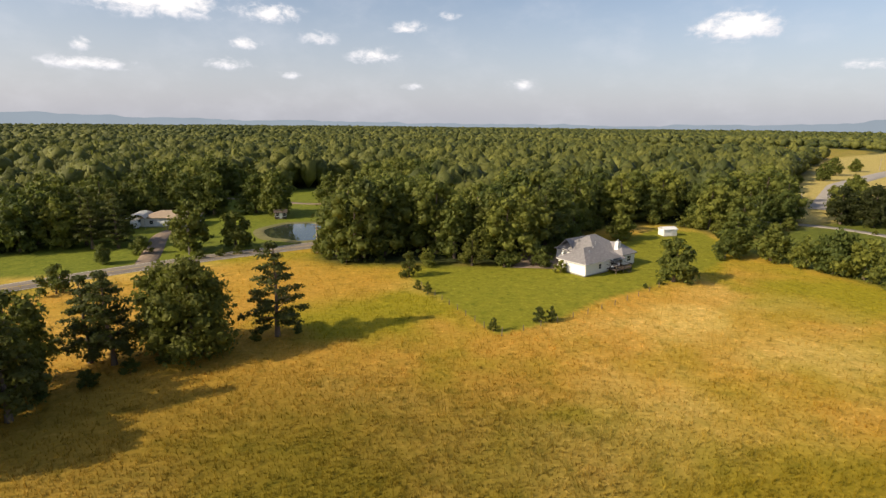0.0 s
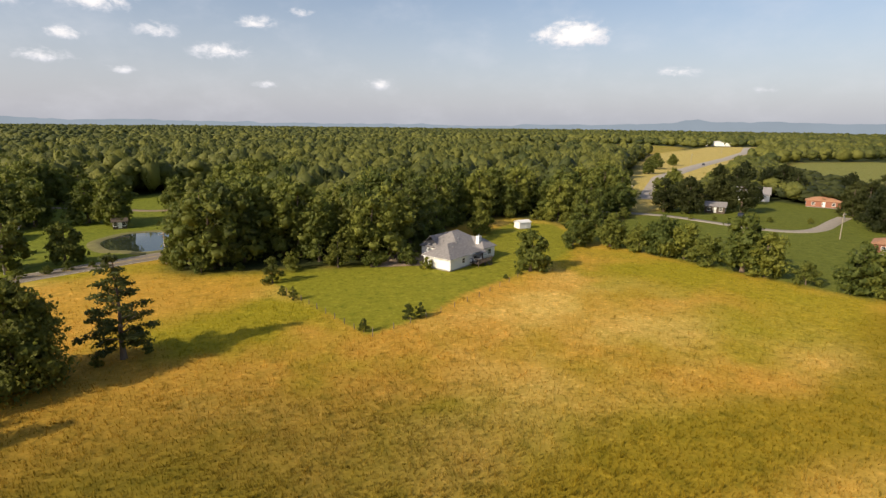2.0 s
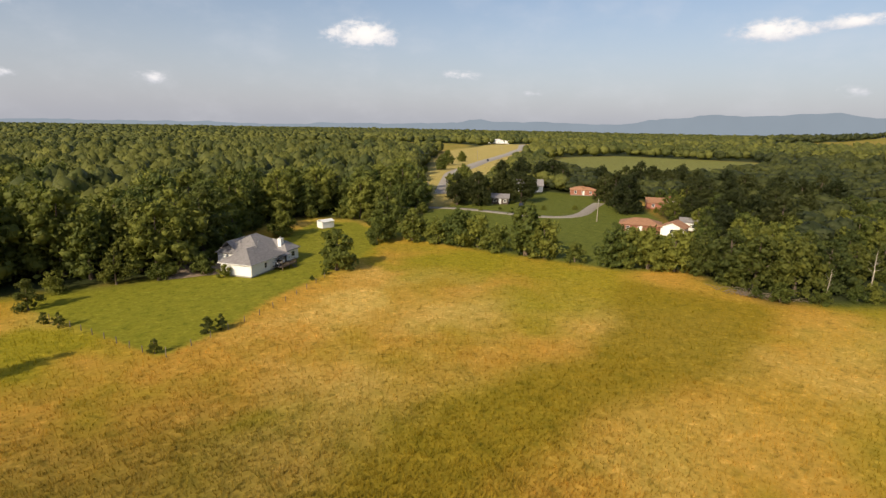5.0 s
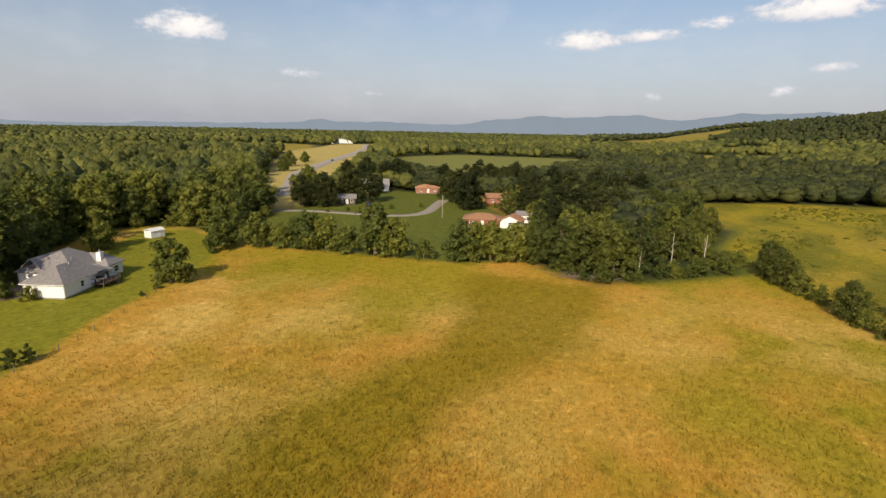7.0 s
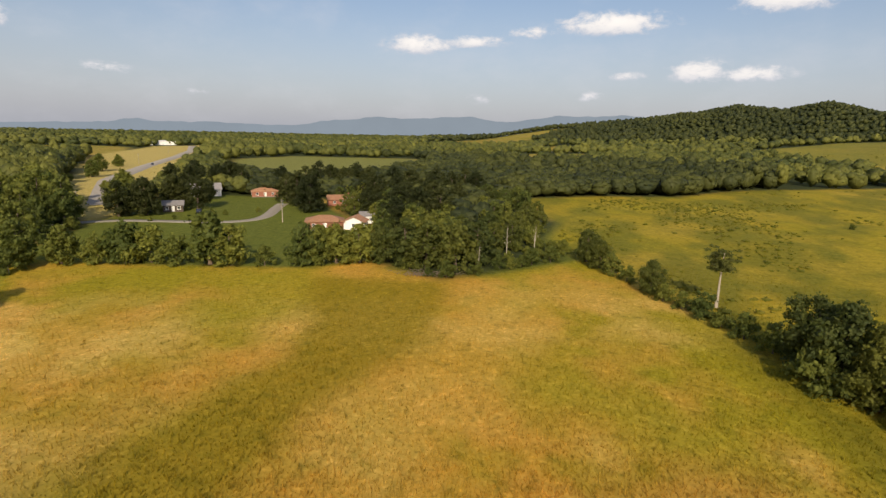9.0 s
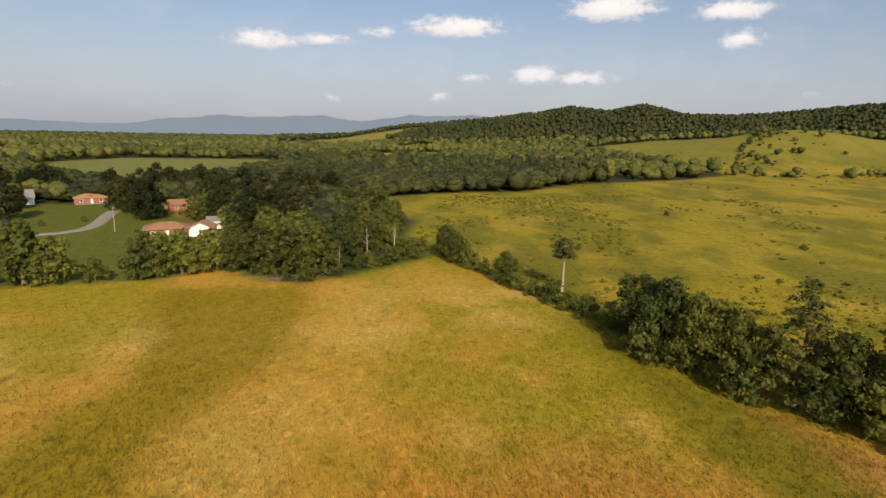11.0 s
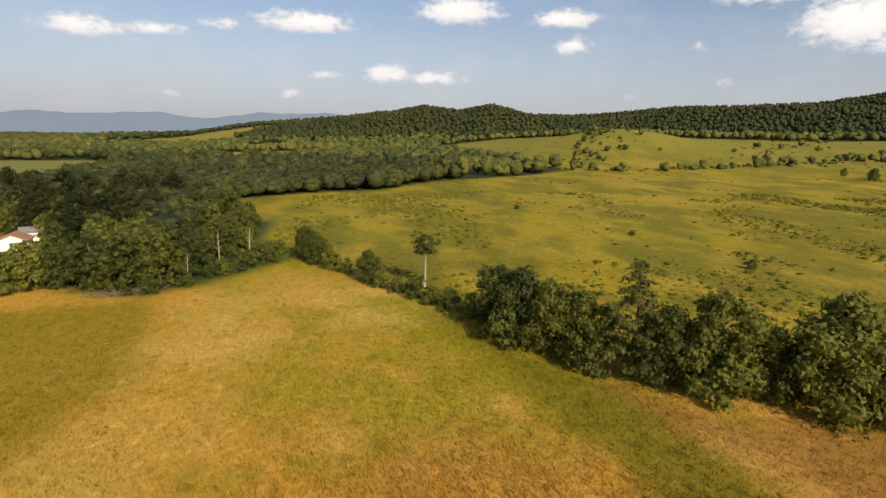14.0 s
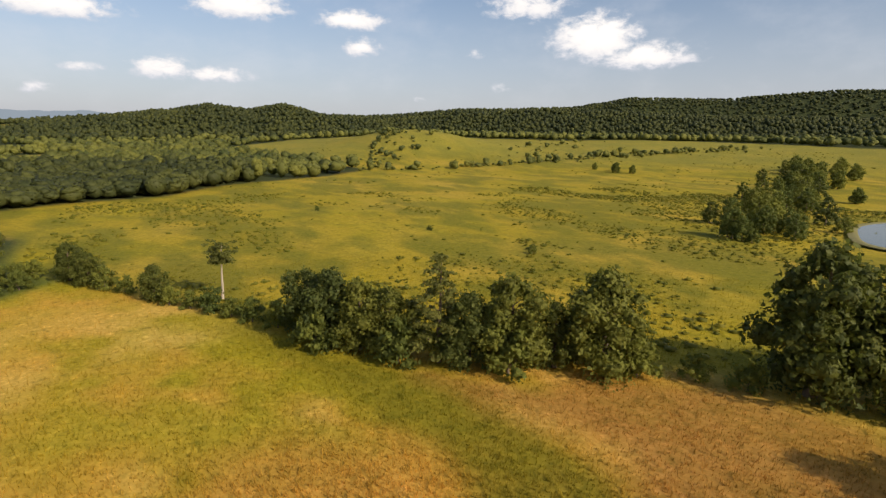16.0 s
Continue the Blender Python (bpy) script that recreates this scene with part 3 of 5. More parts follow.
def pine_crown(height, width, cards, size, rng, base=0.25, tiers=9, flat_top=0.0):
    """Layered plates of needle tufts at the ends of the branches."""
    pieces = []
    spots = []
    for k in range(tiers):
        q = k / (tiers - 1)
        z = height * (base + (0.97 - base) * q)
        reach = width * 0.5 * ((1.02 - q) ** 0.7 if not flat_top else 0.55 + 0.5 * q) * (0.75 + 0.4 * rng.rand())
        for j in range(4 if q < 0.8 else 3):
            a = j * 1.571 * (1 if q < 0.8 else 1.33) + k * 0.9 + rng.rand() * 0.5
            for part_ in (0.5, 0.95):
                rr = reach * part_ * (0.8 + 0.3 * rng.rand())
                spots.append((np.array([rr * np.cos(a), rr * np.sin(a), z + rr * 0.10 + rng.normal() * 0.22]), width * (0.10 + 0.06 * rng.rand()) * (1.15 - 0.4 * q)))
    spots.append((np.array([0, 0, height * 0.97]), width * 0.09))
    total = sum(r * r for _, r in spots)
    for c, r in spots:
        squash = np.array([1, 1, 0.34])
        pieces.append(lumpy(ICO0, c, r * 0.6 * squash, rng, 0.4))
        n = max(6, int(cards * r * r / total))
        d = unit(rng.normal(size=(n, 3)) + [0, 0, 0.3])
        pieces.append(leaf_cards(c + d * squash * r * (0.7 + 0.5 * rng.rand(n, 1)), d + [0, 0, 0.3], size, rng, 0.6))
    return join(pieces)


def part(name, mesh, mat, parent, label=""):
    """Links a mesh as one object under a thing or part."""
    if isinstance(mesh, bmesh.types.BMesh):
        me = bpy.data.meshes.new(name)
        mesh.to_mesh(me)
        mesh.free()
    else:
        me = mesh
    if mat and not me.materials:
        me.materials.append(mat)
    ob = new(name, me)
    ob.parent = parent
    return tagged(ob, label)


def tree_thing(name, label, category, trunk, crown, bark, leaves, group=""):
    ob = tagged(new(name), label, category, group)
    part("trunk", mesh_of("trunk", *trunk, True), bark, ob)
    part("crown", mesh_of("crown", *crown), leaves, ob)
    return ob


def at(x, y, scale=1.0, turn=None, z=0.0, lean=0.0, tall=1.0):
    turn = RNG.rand() * 360 if turn is None else turn
    z = z + float(land(x, y))
    return Matrix.Translation((x, y, z)) @ Matrix.Rotation(radians(turn), 4, "Z") @ Matrix.Rotation(radians(lean), 4, "X") @ Matrix.Diagonal((scale, scale, scale * tall, 1))


def plant(template, m):
    """A copy of a plant at a pose with its scale."""
    ob = copy_thing(template, Matrix())
    ob.matrix_basis = m
    return ob


def retire(templates):
    """Removes the pattern plants once their copies stand."""
    for ob in templates:
        for o in (*ob.children_recursive, ob):
            bpy.data.objects.remove(o)


# patterns, each 10 m tall
BIG = [tree_thing("oak_tree", "tall green broadleaf tree with a full leafy crown", "tree", trunk_with_limbs(8.5, 0.28, 9, RNG, 0.2), broadleaf_crown(10, 8.2, 1450, 0.64, RNG, 0.03, 26), M_BARK, M_LEAF) for _ in range(3)]
NEAR = [tree_thing("oak_tree", "tall dark green oak with a ragged leafy crown", "tree", trunk_with_limbs(8.5, 0.26, 12, RNG, 0.18), broadleaf_crown(10, w, 4600, 0.38, RNG, 0.05, 30), M_BARK, M_LEAF_DARK) for w in (8.6, 7.4, 8.0)]
WOOD = [tree_thing("woodland_tree", "green broadleaf tree at the edge of the woods", "tree", trunk_with_limbs(8, 0.2, 4, RNG, 0.35), broadleaf_crown(10, w, 1000, 0.46, RNG, b, 22, nrw), M_BARK, mat, "trees of the woods") for w, b, nrw, mat in ((8.4, 0.02, 1.0, M_LEAF), (7.4, 0.01, 0.9, M_LEAF), (8.8, 0.03, 1.1, M_LEAF), (7.8, 0.02, 0.9, M_LEAF_DARK), (6.8, 0.0, 0.8, M_LEAF))]
DUSK = [tree_thing("oak_tree", "dark green broadleaf tree at the field corner", "tree", trunk_with_limbs(8.5, 0.28, 9, RNG, 0.2), broadleaf_crown(10, 8.2, 1450, 0.56, RNG, 0.03, 26), M_BARK, M_LEAF_DARK) for _ in range(3)]
CLOUD_SHADED = [tree_thing("shade_tree", "dark evergreen tree among the houses, cloud shade in its colour", "tree", trunk_with_limbs(8.5, 0.28, 9, RNG, 0.2), broadleaf_crown(10, 8.0, 1450, 0.62, RNG, 0.03, 26), M_BARK, M_LEAF_CLOUD_SHADE) for _ in range(3)]
PINES = [tree_thing("pine_tree", "tall dark pine with layered needle branches", "tree", trunk_with_limbs(9.6, 0.2, 16, RNG, 0.15, 2.6, 0.25), pine_crown(10, w, 2800, 0.30, RNG, b, 8), M_BARK, M_PINE) for w, b in ((6.0, 0.14), (6.8, 0.2))]
FLAT_PINE = tree_thing("flat_topped_pine", "tall bare-stemmed pine with a flat crown in the hedgerow", "tree", trunk_with_limbs(9.4, 0.2, 7, RNG, 0.62, 2.4, 0.3), pine_crown(10, 6.6, 1500, 0.32, RNG, 0.66, 5, 1.0), M_POLE, M_PINE)
BUSHES = [tree_thing("bush", "rounded green leafy bush at the field edge", "bush", trunk_with_limbs(6, 0.2, 5, RNG, 0.1), broadleaf_crown(10, 11, 900, 0.8, RNG, 0.02, 11), M_BARK, M_LEAF, "field edge bushes") for _ in range(3)]
CEDARS = [tree_thing("cedar_tree", "small dark conical cedar on the lawn edge", "tree", trunk_with_limbs(9, 0.2, 8, RNG, 0.1, 2.2, 0.5), broadleaf_crown(10, 7.0, 1500, 0.5, RNG, 0.02, 16, 1.25), M_BARK, M_LEAF_DARK) for _ in range(2)]


def dead_tree():
    ob = tagged(new("dead_tree"), "bare grey dead tree with broken limbs", "tree")
    part("trunk", mesh_of("trunk", *trunk_with_limbs(10, 0.15, 14, RNG, 0.4, 2.6, 0.6), True), M_DEADWOOD, ob)
    return ob


# the row of pines and oaks in the hay field
for pattern, x, y, tall, lean in ((PINES[0], -24.8, 79.0, 14.5, 2), (NEAR[0], -34.5, 72.0, 14.0, 0), (NEAR[1], -38.8, 74.0, 13.0, 0), (PINES[1], -43.5, 68.5, 13.0, 3),
                                  (PINES[0], -47.0, 69.0, 12.0, 0), (NEAR[2], -50.5, 60.0, 13.5, 0), (PINES[1], -46.5, 54.0, 13.0, 0), (NEAR[1], -55.0, 50.5, 14.5, 0), (NEAR[2], -52.0, 43.5, 13.5, 0)):
    plant(pattern, at(x, y, tall / 10, None, 0, lean))
for x, y, s in ((-40, 66, 0.22), (-37, 69, 0.2), (-31, 74.5, 0.2), (-27.5, 77, 0.16), (-43, 62, 0.25), (-22.0, 80.5, 0.14), (-47, 59, 0.3)):
    plant(BUSHES[int(x) % 3], at(x, y, s))

# trees on and round the lawn
for pattern, x, y, tall in ((BIG[2], 48.6, 111.2, 9.5), (BIG[0], 50.5, 154.0, 8.5), (CEDARS[0], -6.8, 113.2, 5.8), (CEDARS[1], 7.0, 123.0, 7.6), (CEDARS[0], -4.6, 103.6, 2.2), (CEDARS[1], -2.6, 101.0, 2.6),
                            (CEDARS[0], 16.2, 86.2, 2.9), (CEDARS[1], 18.4, 87.0, 2.7), (CEDARS[1], 8.3, 82.0, 2.4), (BUSHES[0], 26.2, 117.6, 2.8), (BUSHES[1], 44.8, 109.0, 1.4), (BUSHES[2], 41.0, 106.5, 1.0), (BUSHES[0], 56.0, 117.5, 1.5)):
    plant(pattern, at(x, y, tall / 10))

# across the road
for pattern, x, y, tall in ((BUSHES[0], -72.0, 99.0, 5.6), (BUSHES[1], -84.0, 98.0, 3.0), (BUSHES[2], -66.0, 104.0, 1.8), (BIG[1], -62.5, 134.5, 13.5), (BIG[2], -53.0, 139.0, 9.5), (BIG[1], -57.0, 188.0, 16.0), (BIG[2], -66.0, 194.0, 14.0), (BIG[0], -44.0, 218.0, 13.0), (BIG[2], -103.0, 132.0, 14.0), (BIG[0], -96.5, 137.0, 13.0), (PINES[0], -92.0, 140.0, 14.0), (PINES[1], -86.0, 143.0, 14.5), (PINES[0], -82.0, 137.0, 12.5), (PINES[1], -88.0, 136.0, 13.0),
                            (BUSHES[0], -73.0, 131.0, 4.5), (BIG[1], -76.5, 121.0, 4.8), (BIG[0], -112.0, 152.0, 15.0), (BUSHES[1], -57.0, 127.0, 2.2), (BUSHES[2], -53.0, 129.5, 2.0), (BUSHES[0], -50.0, 132.0, 2.2), (BUSHES[1], -46.0, 134.0, 1.6), (BIG[0], -96.0, 178.0, 14.0), (BIG[2], -79.0, 190.0, 15.0)):
    plant(pattern, at(x, y, tall / 10))

# the tree line between the hay field and the house lots
for pattern, x, y, tall in ((BUSHES[0], 69.5, 131.5, 4.5), (BIG[1], 74.0, 136.0, 9.0), (BIG[2], 80.0, 130.5, 7.5), (BUSHES[1], 84.5, 124.0, 6.0), (BIG[0], 87.5, 119.0, 8.5), (BUSHES[2], 90.5, 114.0, 7.5), (BUSHES[1], 92.0, 107.5, 6.0), (BIG[1], 95.5, 100.5, 10.8), (BIG[2], 97.5, 96.0, 8.0),
                            (BUSHES[0], 101.0, 89.0, 4.0), (BIG[0], 106.0, 81.5, 10.6), (BIG[2], 108.5, 78.5, 9.8), (BIG[1], 111.0, 75.5, 10.4), (BIG[2], 114.5, 71.0, 10.0), (BIG[0], 117.5, 66.0, 9.6),
                            (BIG[1], 117.5, 60.0, 11.5), (BIG[2], 116.0, 53.5, 12.0), (BIG[0], 119.5, 47.5, 12.5), (BIG[1], 126.0, 44.5, 11.5), (BIG[2], 124.0, 57.0, 12.5), (BIG[0], 131.0, 51.0, 12.0), (BUSHES[0], 138.5, 35.0, 3.5), (BUSHES[1], 148.0, 31.0, 4.0), (BUSHES[2], 133.0, 38.5, 3.0), (BIG[0], 141.0, 45.0, 9.0), (BIG[1], 148.5, 42.0, 8.5), (BIG[2], 155.5, 45.5, 9.5), (BIG[0], 163.0, 45.0, 8.5), (BIG[1], 170.0, 46.5, 8.5), (BIG[2], 151.0, 50.0, 10.0), (BIG[0], 177.0, 47.0, 9.0), (BIG[1], 185.0, 47.5, 9.5), (BIG[2], 193.0, 46.0, 9.0), (BUSHES[0], 158.0, 40.0, 4.0), (BUSHES[1], 152.0, 35.0, 3.0), (BUSHES[2], 168.0, 41.0, 4.0), (BUSHES[0], 143.0, 28.5, 2.4), (BUSHES[1], 178.0, 42.0, 4.0),
                            (BIG[0], 150.0, 205.0, 9.0), (BIG[1], 158.0, 214.0, 10.0), (BIG[2], 168.0, 226.0, 9.0), (BIG[0], 178.0, 238.0, 10.0), (BUSHES[0], 186.0, 262.0, 4.0), (BIG[1], 230.0, 335.0, 9.0), (BIG[2], 262.0, 372.0, 10.0), (BIG[0], 300.0, 405.0, 8.0), (BUSHES[1], 205.0, 318.0, 4.0)):
    plant(DUSK[BIG.index(pattern)] if y < 70 and pattern in BIG else pattern, at(x, y, tall / 10 * (1.25 if y > 82 else 1.0)))
for x, y, tall in ((137.0, 40.2, 8.4), (144.4, 34.6, 8.0), (121.5, 42.5, 6.0)):
    dead_tree().matrix_basis = at(x, y, tall / 10)

# the hedgerow between the hay field and the meadow
for pattern, x, y, tall in ((NEAR[1], 143.0, 20.5, 8.8), (NEAR[2], 137.5, 16.5, 7.5), (BUSHES[0], 132.0, 13.0, 5.0), (BUSHES[1], 127.0, 9.0, 4.0), (NEAR[0], 119.5, 3.5, 7.2), (BUSHES[2], 114.5, 1.0, 4.0), (BUSHES[0], 110.5, -2.5, 3.6), (BUSHES[1], 107.5, -6.0, 5.0), (BUSHES[2], 102.5, -9.0, 3.6),
                            (BUSHES[0], 98.0, -12.0, 4.5), (BUSHES[1], 93.0, -15.5, 5.0), (NEAR[2], 88.0, -19.5, 11.5), (NEAR[0], 83.0, -22.0, 12.0), (BUSHES[2], 81.0, -19.0, 7.0), (NEAR[1], 78.0, -25.0, 11.5), (NEAR[2], 74.0, -28.5, 11.0), (BUSHES[0], 70.5, -28.5, 7.0),
                            (PINES[0], 68.5, -34.0, 16.0), (NEAR[0], 66.0, -37.5, 11.0), (NEAR[1], 62.5, -42.5, 14.0), (BUSHES[1], 60.5, -41.0, 8.0), (NEAR[2], 60.0, -48.5, 10.0), (NEAR[0], 56.5, -54.5, 15.0), (BUSHES[2], 52.5, -57.0, 6.0), (BUSHES[0], 48.0, -63.5, 4.0),
                            (NEAR[1], 38.5, -73.5, 21.0), (NEAR[2], 31.5, -81.0, 19.0), (NEAR[0], 24.0, -88.0, 18.0), (BUSHES[1], 43.0, -67.5, 4.5), (NEAR[0], 6.5, -66.0, 15.0), (NEAR[1], -2.0, -72.0, 15.0)):
    plant(pattern, at(x, y, tall / 10))
plant(FLAT_PINE, at(114.0, -8.5, 1.17))

# trees beyond the meadow: a second hedgerow and scattered oaks by the water
for k in range(84):
    q = (k / 83) ** 1.2
    wide = 24 - 10 * q
    x, y = 120 + 232 * q + RNG.normal() * wide * 0.5, -180 - 424 * q + RNG.normal() * wide * 0.5
    plant(WOOD[k % 5] if k % 4 else BUSHES[k % 3], at(x, y, (0.95 + 0.6 * RNG.rand()) * ((0.75 + 0.5 * q) if k % 4 else 0.5)))
for x, y, tall in ((300, -560, 15), (268, -505, 14), (310, -545, 15), (285, -560, 16), (250, -470, 13), (330, -620, 16), (180, -360, 10), (450, -430, 9), (470, -420, 8), (437, -419, 11), (425, -430, 9), (129, -94, 2.8), (133, -97, 2.2), (176, -83, 2.0), (242, -59, 2.2)):
    plant(BIG[int(x) % 3] if tall > 4 else BUSHES[int(x) % 3], at(x, y, tall / 10))

# trees among the houses
LOT_TREES = ((134, 183, 13), (141, 178, 14), (147, 186, 13), (160, 186, 13), (160, 185, 14), (163, 176, 11), (196, 217, 14), (204, 222, 14), (214, 216, 14), (222, 208, 13), (210, 228, 13), (187, 196, 8), (178, 133, 15), (182, 137, 14), (232, 190, 11), (240, 182, 11), (236, 172, 10), (243, 160, 11), (232, 150, 11), (240, 143, 10), (226, 134, 11), (218, 124, 11), (212, 130, 9), (214, 114, 11), (205, 104, 10), (196, 112, 9), (190, 98, 11), (180, 92, 11), (177, 85, 11), (176, 92, 11), (178, 102, 8), (205, 92, 11), (222, 100, 11), (228, 112, 11), (177, 106, 9), (154, 82, 10), (258, 186, 15), (252, 174, 14), (256, 160, 15), (248, 148, 14), (252, 136, 15), (246, 124, 14), (252, 112, 15), (244, 100, 14), (250, 90, 14), (262, 100, 15), (228, 222, 15), (238, 232, 14), (220, 238, 15), (206, 240, 14), (192, 150, 12), (198, 160, 11), (178, 78, 13), (197, 78, 13), (170, 74, 12), (202, 118, 12))
for k, (x, y, tall) in enumerate(LOT_TREES):
    plant(CLOUD_SHADED[k % 3], at(x, y, tall / 10 * (1.0 if tall > 12 else 1.2)))
for x, y, tall in ((152, 157, 2.4), (156, 155, 2.0), (168, 150, 2.0), (140, 163, 1.6), (190, 128, 2.5), (186, 118, 2.4), (132, 165, 1.6), (104, 100, 1.6), (98, 112, 1.4), (176, 112, 2.4), (126, 36, 2.6), (131, 41, 3.2), (141, 32, 2.4), (150, 35, 3.6), (156, 38, 4.5), (163, 41, 5.0), (146, 40, 3.0), (129, 35, 2.0)):
    plant(BUSHES[int(x) % 3], at(x, y, tall / 10))


def spaced(x0, x1, y0, y1, step, rng):
    gx, gy = np.meshgrid(np.arange(x0, x1, step), np.arange(y0, y1, step))
    p = np.stack([gx.ravel(), gy.ravel()], 1) + rng.uniform(-0.42, 0.42, (gx.size, 2)) * step
    return p


# the near edge of the woods, tree by tree
pts = spaced(-180, 260, 60, 260, 8.0, RNG)
depth = woods(pts[:, 0], pts[:, 1])
near = (depth > 1.5) & (depth < 26) & (np.hypot(pts[:, 0], pts[:, 1]) < 262)
wood_pts = pts[near]
wood_pts = wood_pts[np.argsort(np.hypot(wood_pts[:, 0], wood_pts[:, 1]))][:300]
WOOD_REACH = float(np.hypot(*wood_pts[-1])) - 6
for k, (x, y) in enumerate(wood_pts):
    tall = 11.5 + 7.0 * RNG.rand() + (2 if y > 118 and -30 < x < 60 else 0)
    plant(WOOD[RNG.randint(5)], at(x, y, tall / 10 * float(low_woods(x, y)), lean=RNG.normal() * 2))
pts = spaced(-60, 160, 20, 200, 4.6, RNG)
depth = woods(pts[:, 0], pts[:, 1])
skirt_pts = pts[(np.abs(depth - 0.4) < 1.3) & (np.hypot(pts[:, 0], pts[:, 1]) < 205)]
for x, y in skirt_pts[:90]:
    plant(BUSHES[RNG.randint(3)], at(x, y, 0.18 + 0.3 * RNG.rand()))


def woodland(name, label, pts, heights, widths, ball, clumps, cards, rng, leaves):
    """The rest of the woods, far too many trees to count, as one sheet of crowns."""
    pieces, tints = [], []
    patterns = []
    for _ in range(9):
        lobes, spots = [], []
        for k in range(clumps):
            a, q = k * 2.4 + rng.rand(), rng.rand()
            reach = 0.34 - 0.20 * q
            c = np.array([reach * math.cos(a), reach * math.sin(a), 0.42 + 0.40 * q]) if k else np.array([0, 0, 0.5])
            s = np.array([0.27, 0.27, 0.19]) * (0.75 + 0.5 * rng.rand()) if k else np.array([0.44, 0.44, 0.45])
            lobes.append(lumpy(ball, c, s, rng, 0.4))
            spots.append((c, s))
        if cards:
            for c, s in spots:
                d = unit(rng.normal(size=(cards // clumps, 3)) + [0, 0, 0.4])
                lobes.append(leaf_cards(c + d * s * (0.75 + 0.65 * rng.rand(len(d), 1)), d, 0.125, rng, 0.8))
        patterns.append(join(lobes))
    ground = land(pts[:, 0], pts[:, 1])
    which = rng.randint(0, 9, len(pts))
    off = 0
    # trees past 1250 m tinted down for cloud shade on the ridges
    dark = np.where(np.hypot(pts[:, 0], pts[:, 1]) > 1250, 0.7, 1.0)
    stand = smooth(0.3, 0.7, fbm(pts[:, 0], pts[:, 1], 90, 131))
    for (x, y), z, h, w, k, sombre, patch in zip(pts, ground, heights, widths, which, dark, stand):
        v, f = patterns[k]
        a = rng.rand() * 6.283
        c, s = math.cos(a), math.sin(a)
        out = np.empty_like(v)
        out[:, 0] = (v[:, 0] * c - v[:, 1] * s) * w + x
        out[:, 1] = (v[:, 0] * s + v[:, 1] * c) * w + y
        out[:, 2] = v[:, 2] * h + z
        pieces.append(out)
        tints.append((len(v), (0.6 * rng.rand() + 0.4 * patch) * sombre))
    faces = []
    for k in which:
        v, f = patterns[k]
        faces.append(f + off)
        off += len(v)
    me = mesh_of(name, np.vstack(pieces), np.vstack(faces), False)
    shade = np.concatenate([np.full(n, q, np.float32) for n, q in tints])
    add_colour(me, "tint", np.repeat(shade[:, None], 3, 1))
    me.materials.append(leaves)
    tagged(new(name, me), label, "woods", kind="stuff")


def visible_sector(p):
    b = bearing(p[:, 0], p[:, 1])
    return (b > -46) & (b < 162)


pts = spaced(-420, 560, -60, 560, 7.6, RNG)
r = np.hypot(pts[:, 0], pts[:, 1])
depth = woods(pts[:, 0], pts[:, 1])
keep = visible_sector(pts) & (depth > 2) & (r < 480) & ((depth > 22) | (r > WOOD_REACH)) & (RNG.rand(len(pts)) < np.where(depth > 80, 0.6, np.where(depth > 40, 0.85, 1.0)))
pts, r = pts[keep], r[keep]


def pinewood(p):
    """True where the pines coloured dark for cloud shade stand, behind the house lots and on the ridges."""
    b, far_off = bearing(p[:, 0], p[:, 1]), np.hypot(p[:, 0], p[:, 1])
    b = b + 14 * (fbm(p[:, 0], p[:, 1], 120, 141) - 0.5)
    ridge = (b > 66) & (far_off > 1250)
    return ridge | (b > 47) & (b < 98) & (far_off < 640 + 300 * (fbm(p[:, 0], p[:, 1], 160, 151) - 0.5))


KINDS = (("woodland", "dense green broadleaf woodland canopy", M_FAR), ("pinewood", "dark green pine canopy with cloud shade in its colour", M_FAR_PINE_SHADED))
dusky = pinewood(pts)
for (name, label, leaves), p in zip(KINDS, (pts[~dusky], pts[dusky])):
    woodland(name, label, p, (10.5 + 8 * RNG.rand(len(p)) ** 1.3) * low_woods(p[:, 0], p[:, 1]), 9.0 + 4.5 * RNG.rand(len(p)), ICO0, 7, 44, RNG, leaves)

# farther woods: bands of ever wider spacing
for r0, r1, dr, step, cl, cd, b0, b1 in ((480, 900, 25, 10, 4, 28, -46, 162), (900, 1300, 30, 12, 2, 4, -46, 162), (1300, 2300, 45, 15, 1, 4, -46, 70), (1300, 1850, 24, 9.5, 1, 5, 70, 162),
                                          (2300, 3400, 80, 20, 1, 4, -46, 95), (2600, 3350, 50, 15, 1, 4, 110, 162), (3400, 4600, 160, 32, 1, 0, -46, 95)):
    rows = []
    for rr in np.arange(r0, r1, dr):
        b = np.radians(np.arange(b0, b1, math.degrees(step / rr)) + RNG.rand() * 0.5)
        rad = rr + RNG.uniform(-0.9, 0.9, len(b)) * dr
        b = b + RNG.uniform(-0.6, 0.6, len(b)) * step / rr
        rows.append(np.stack([rad * np.sin(b), rad * np.cos(b)], 1))
    pts = np.vstack(rows)
    pts = pts[woods(pts[:, 0], pts[:, 1]) > 4]
    k = step / 9.5
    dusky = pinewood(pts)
    for p, name, leaves in ((pts[~dusky], "far_woodland", M_FAR), (pts[dusky], "far_pinewood", M_FAR_PINE_SHADED)):
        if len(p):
            woodland(name, "far wooded plain and ridges of dark green trees, some darkened for cloud shade", p, (8 + 7 * RNG.rand(len(p))) * k ** 0.15, step * (0.8 + 0.8 * RNG.rand(len(p))), ICO0, cl, cd, RNG, leaves)


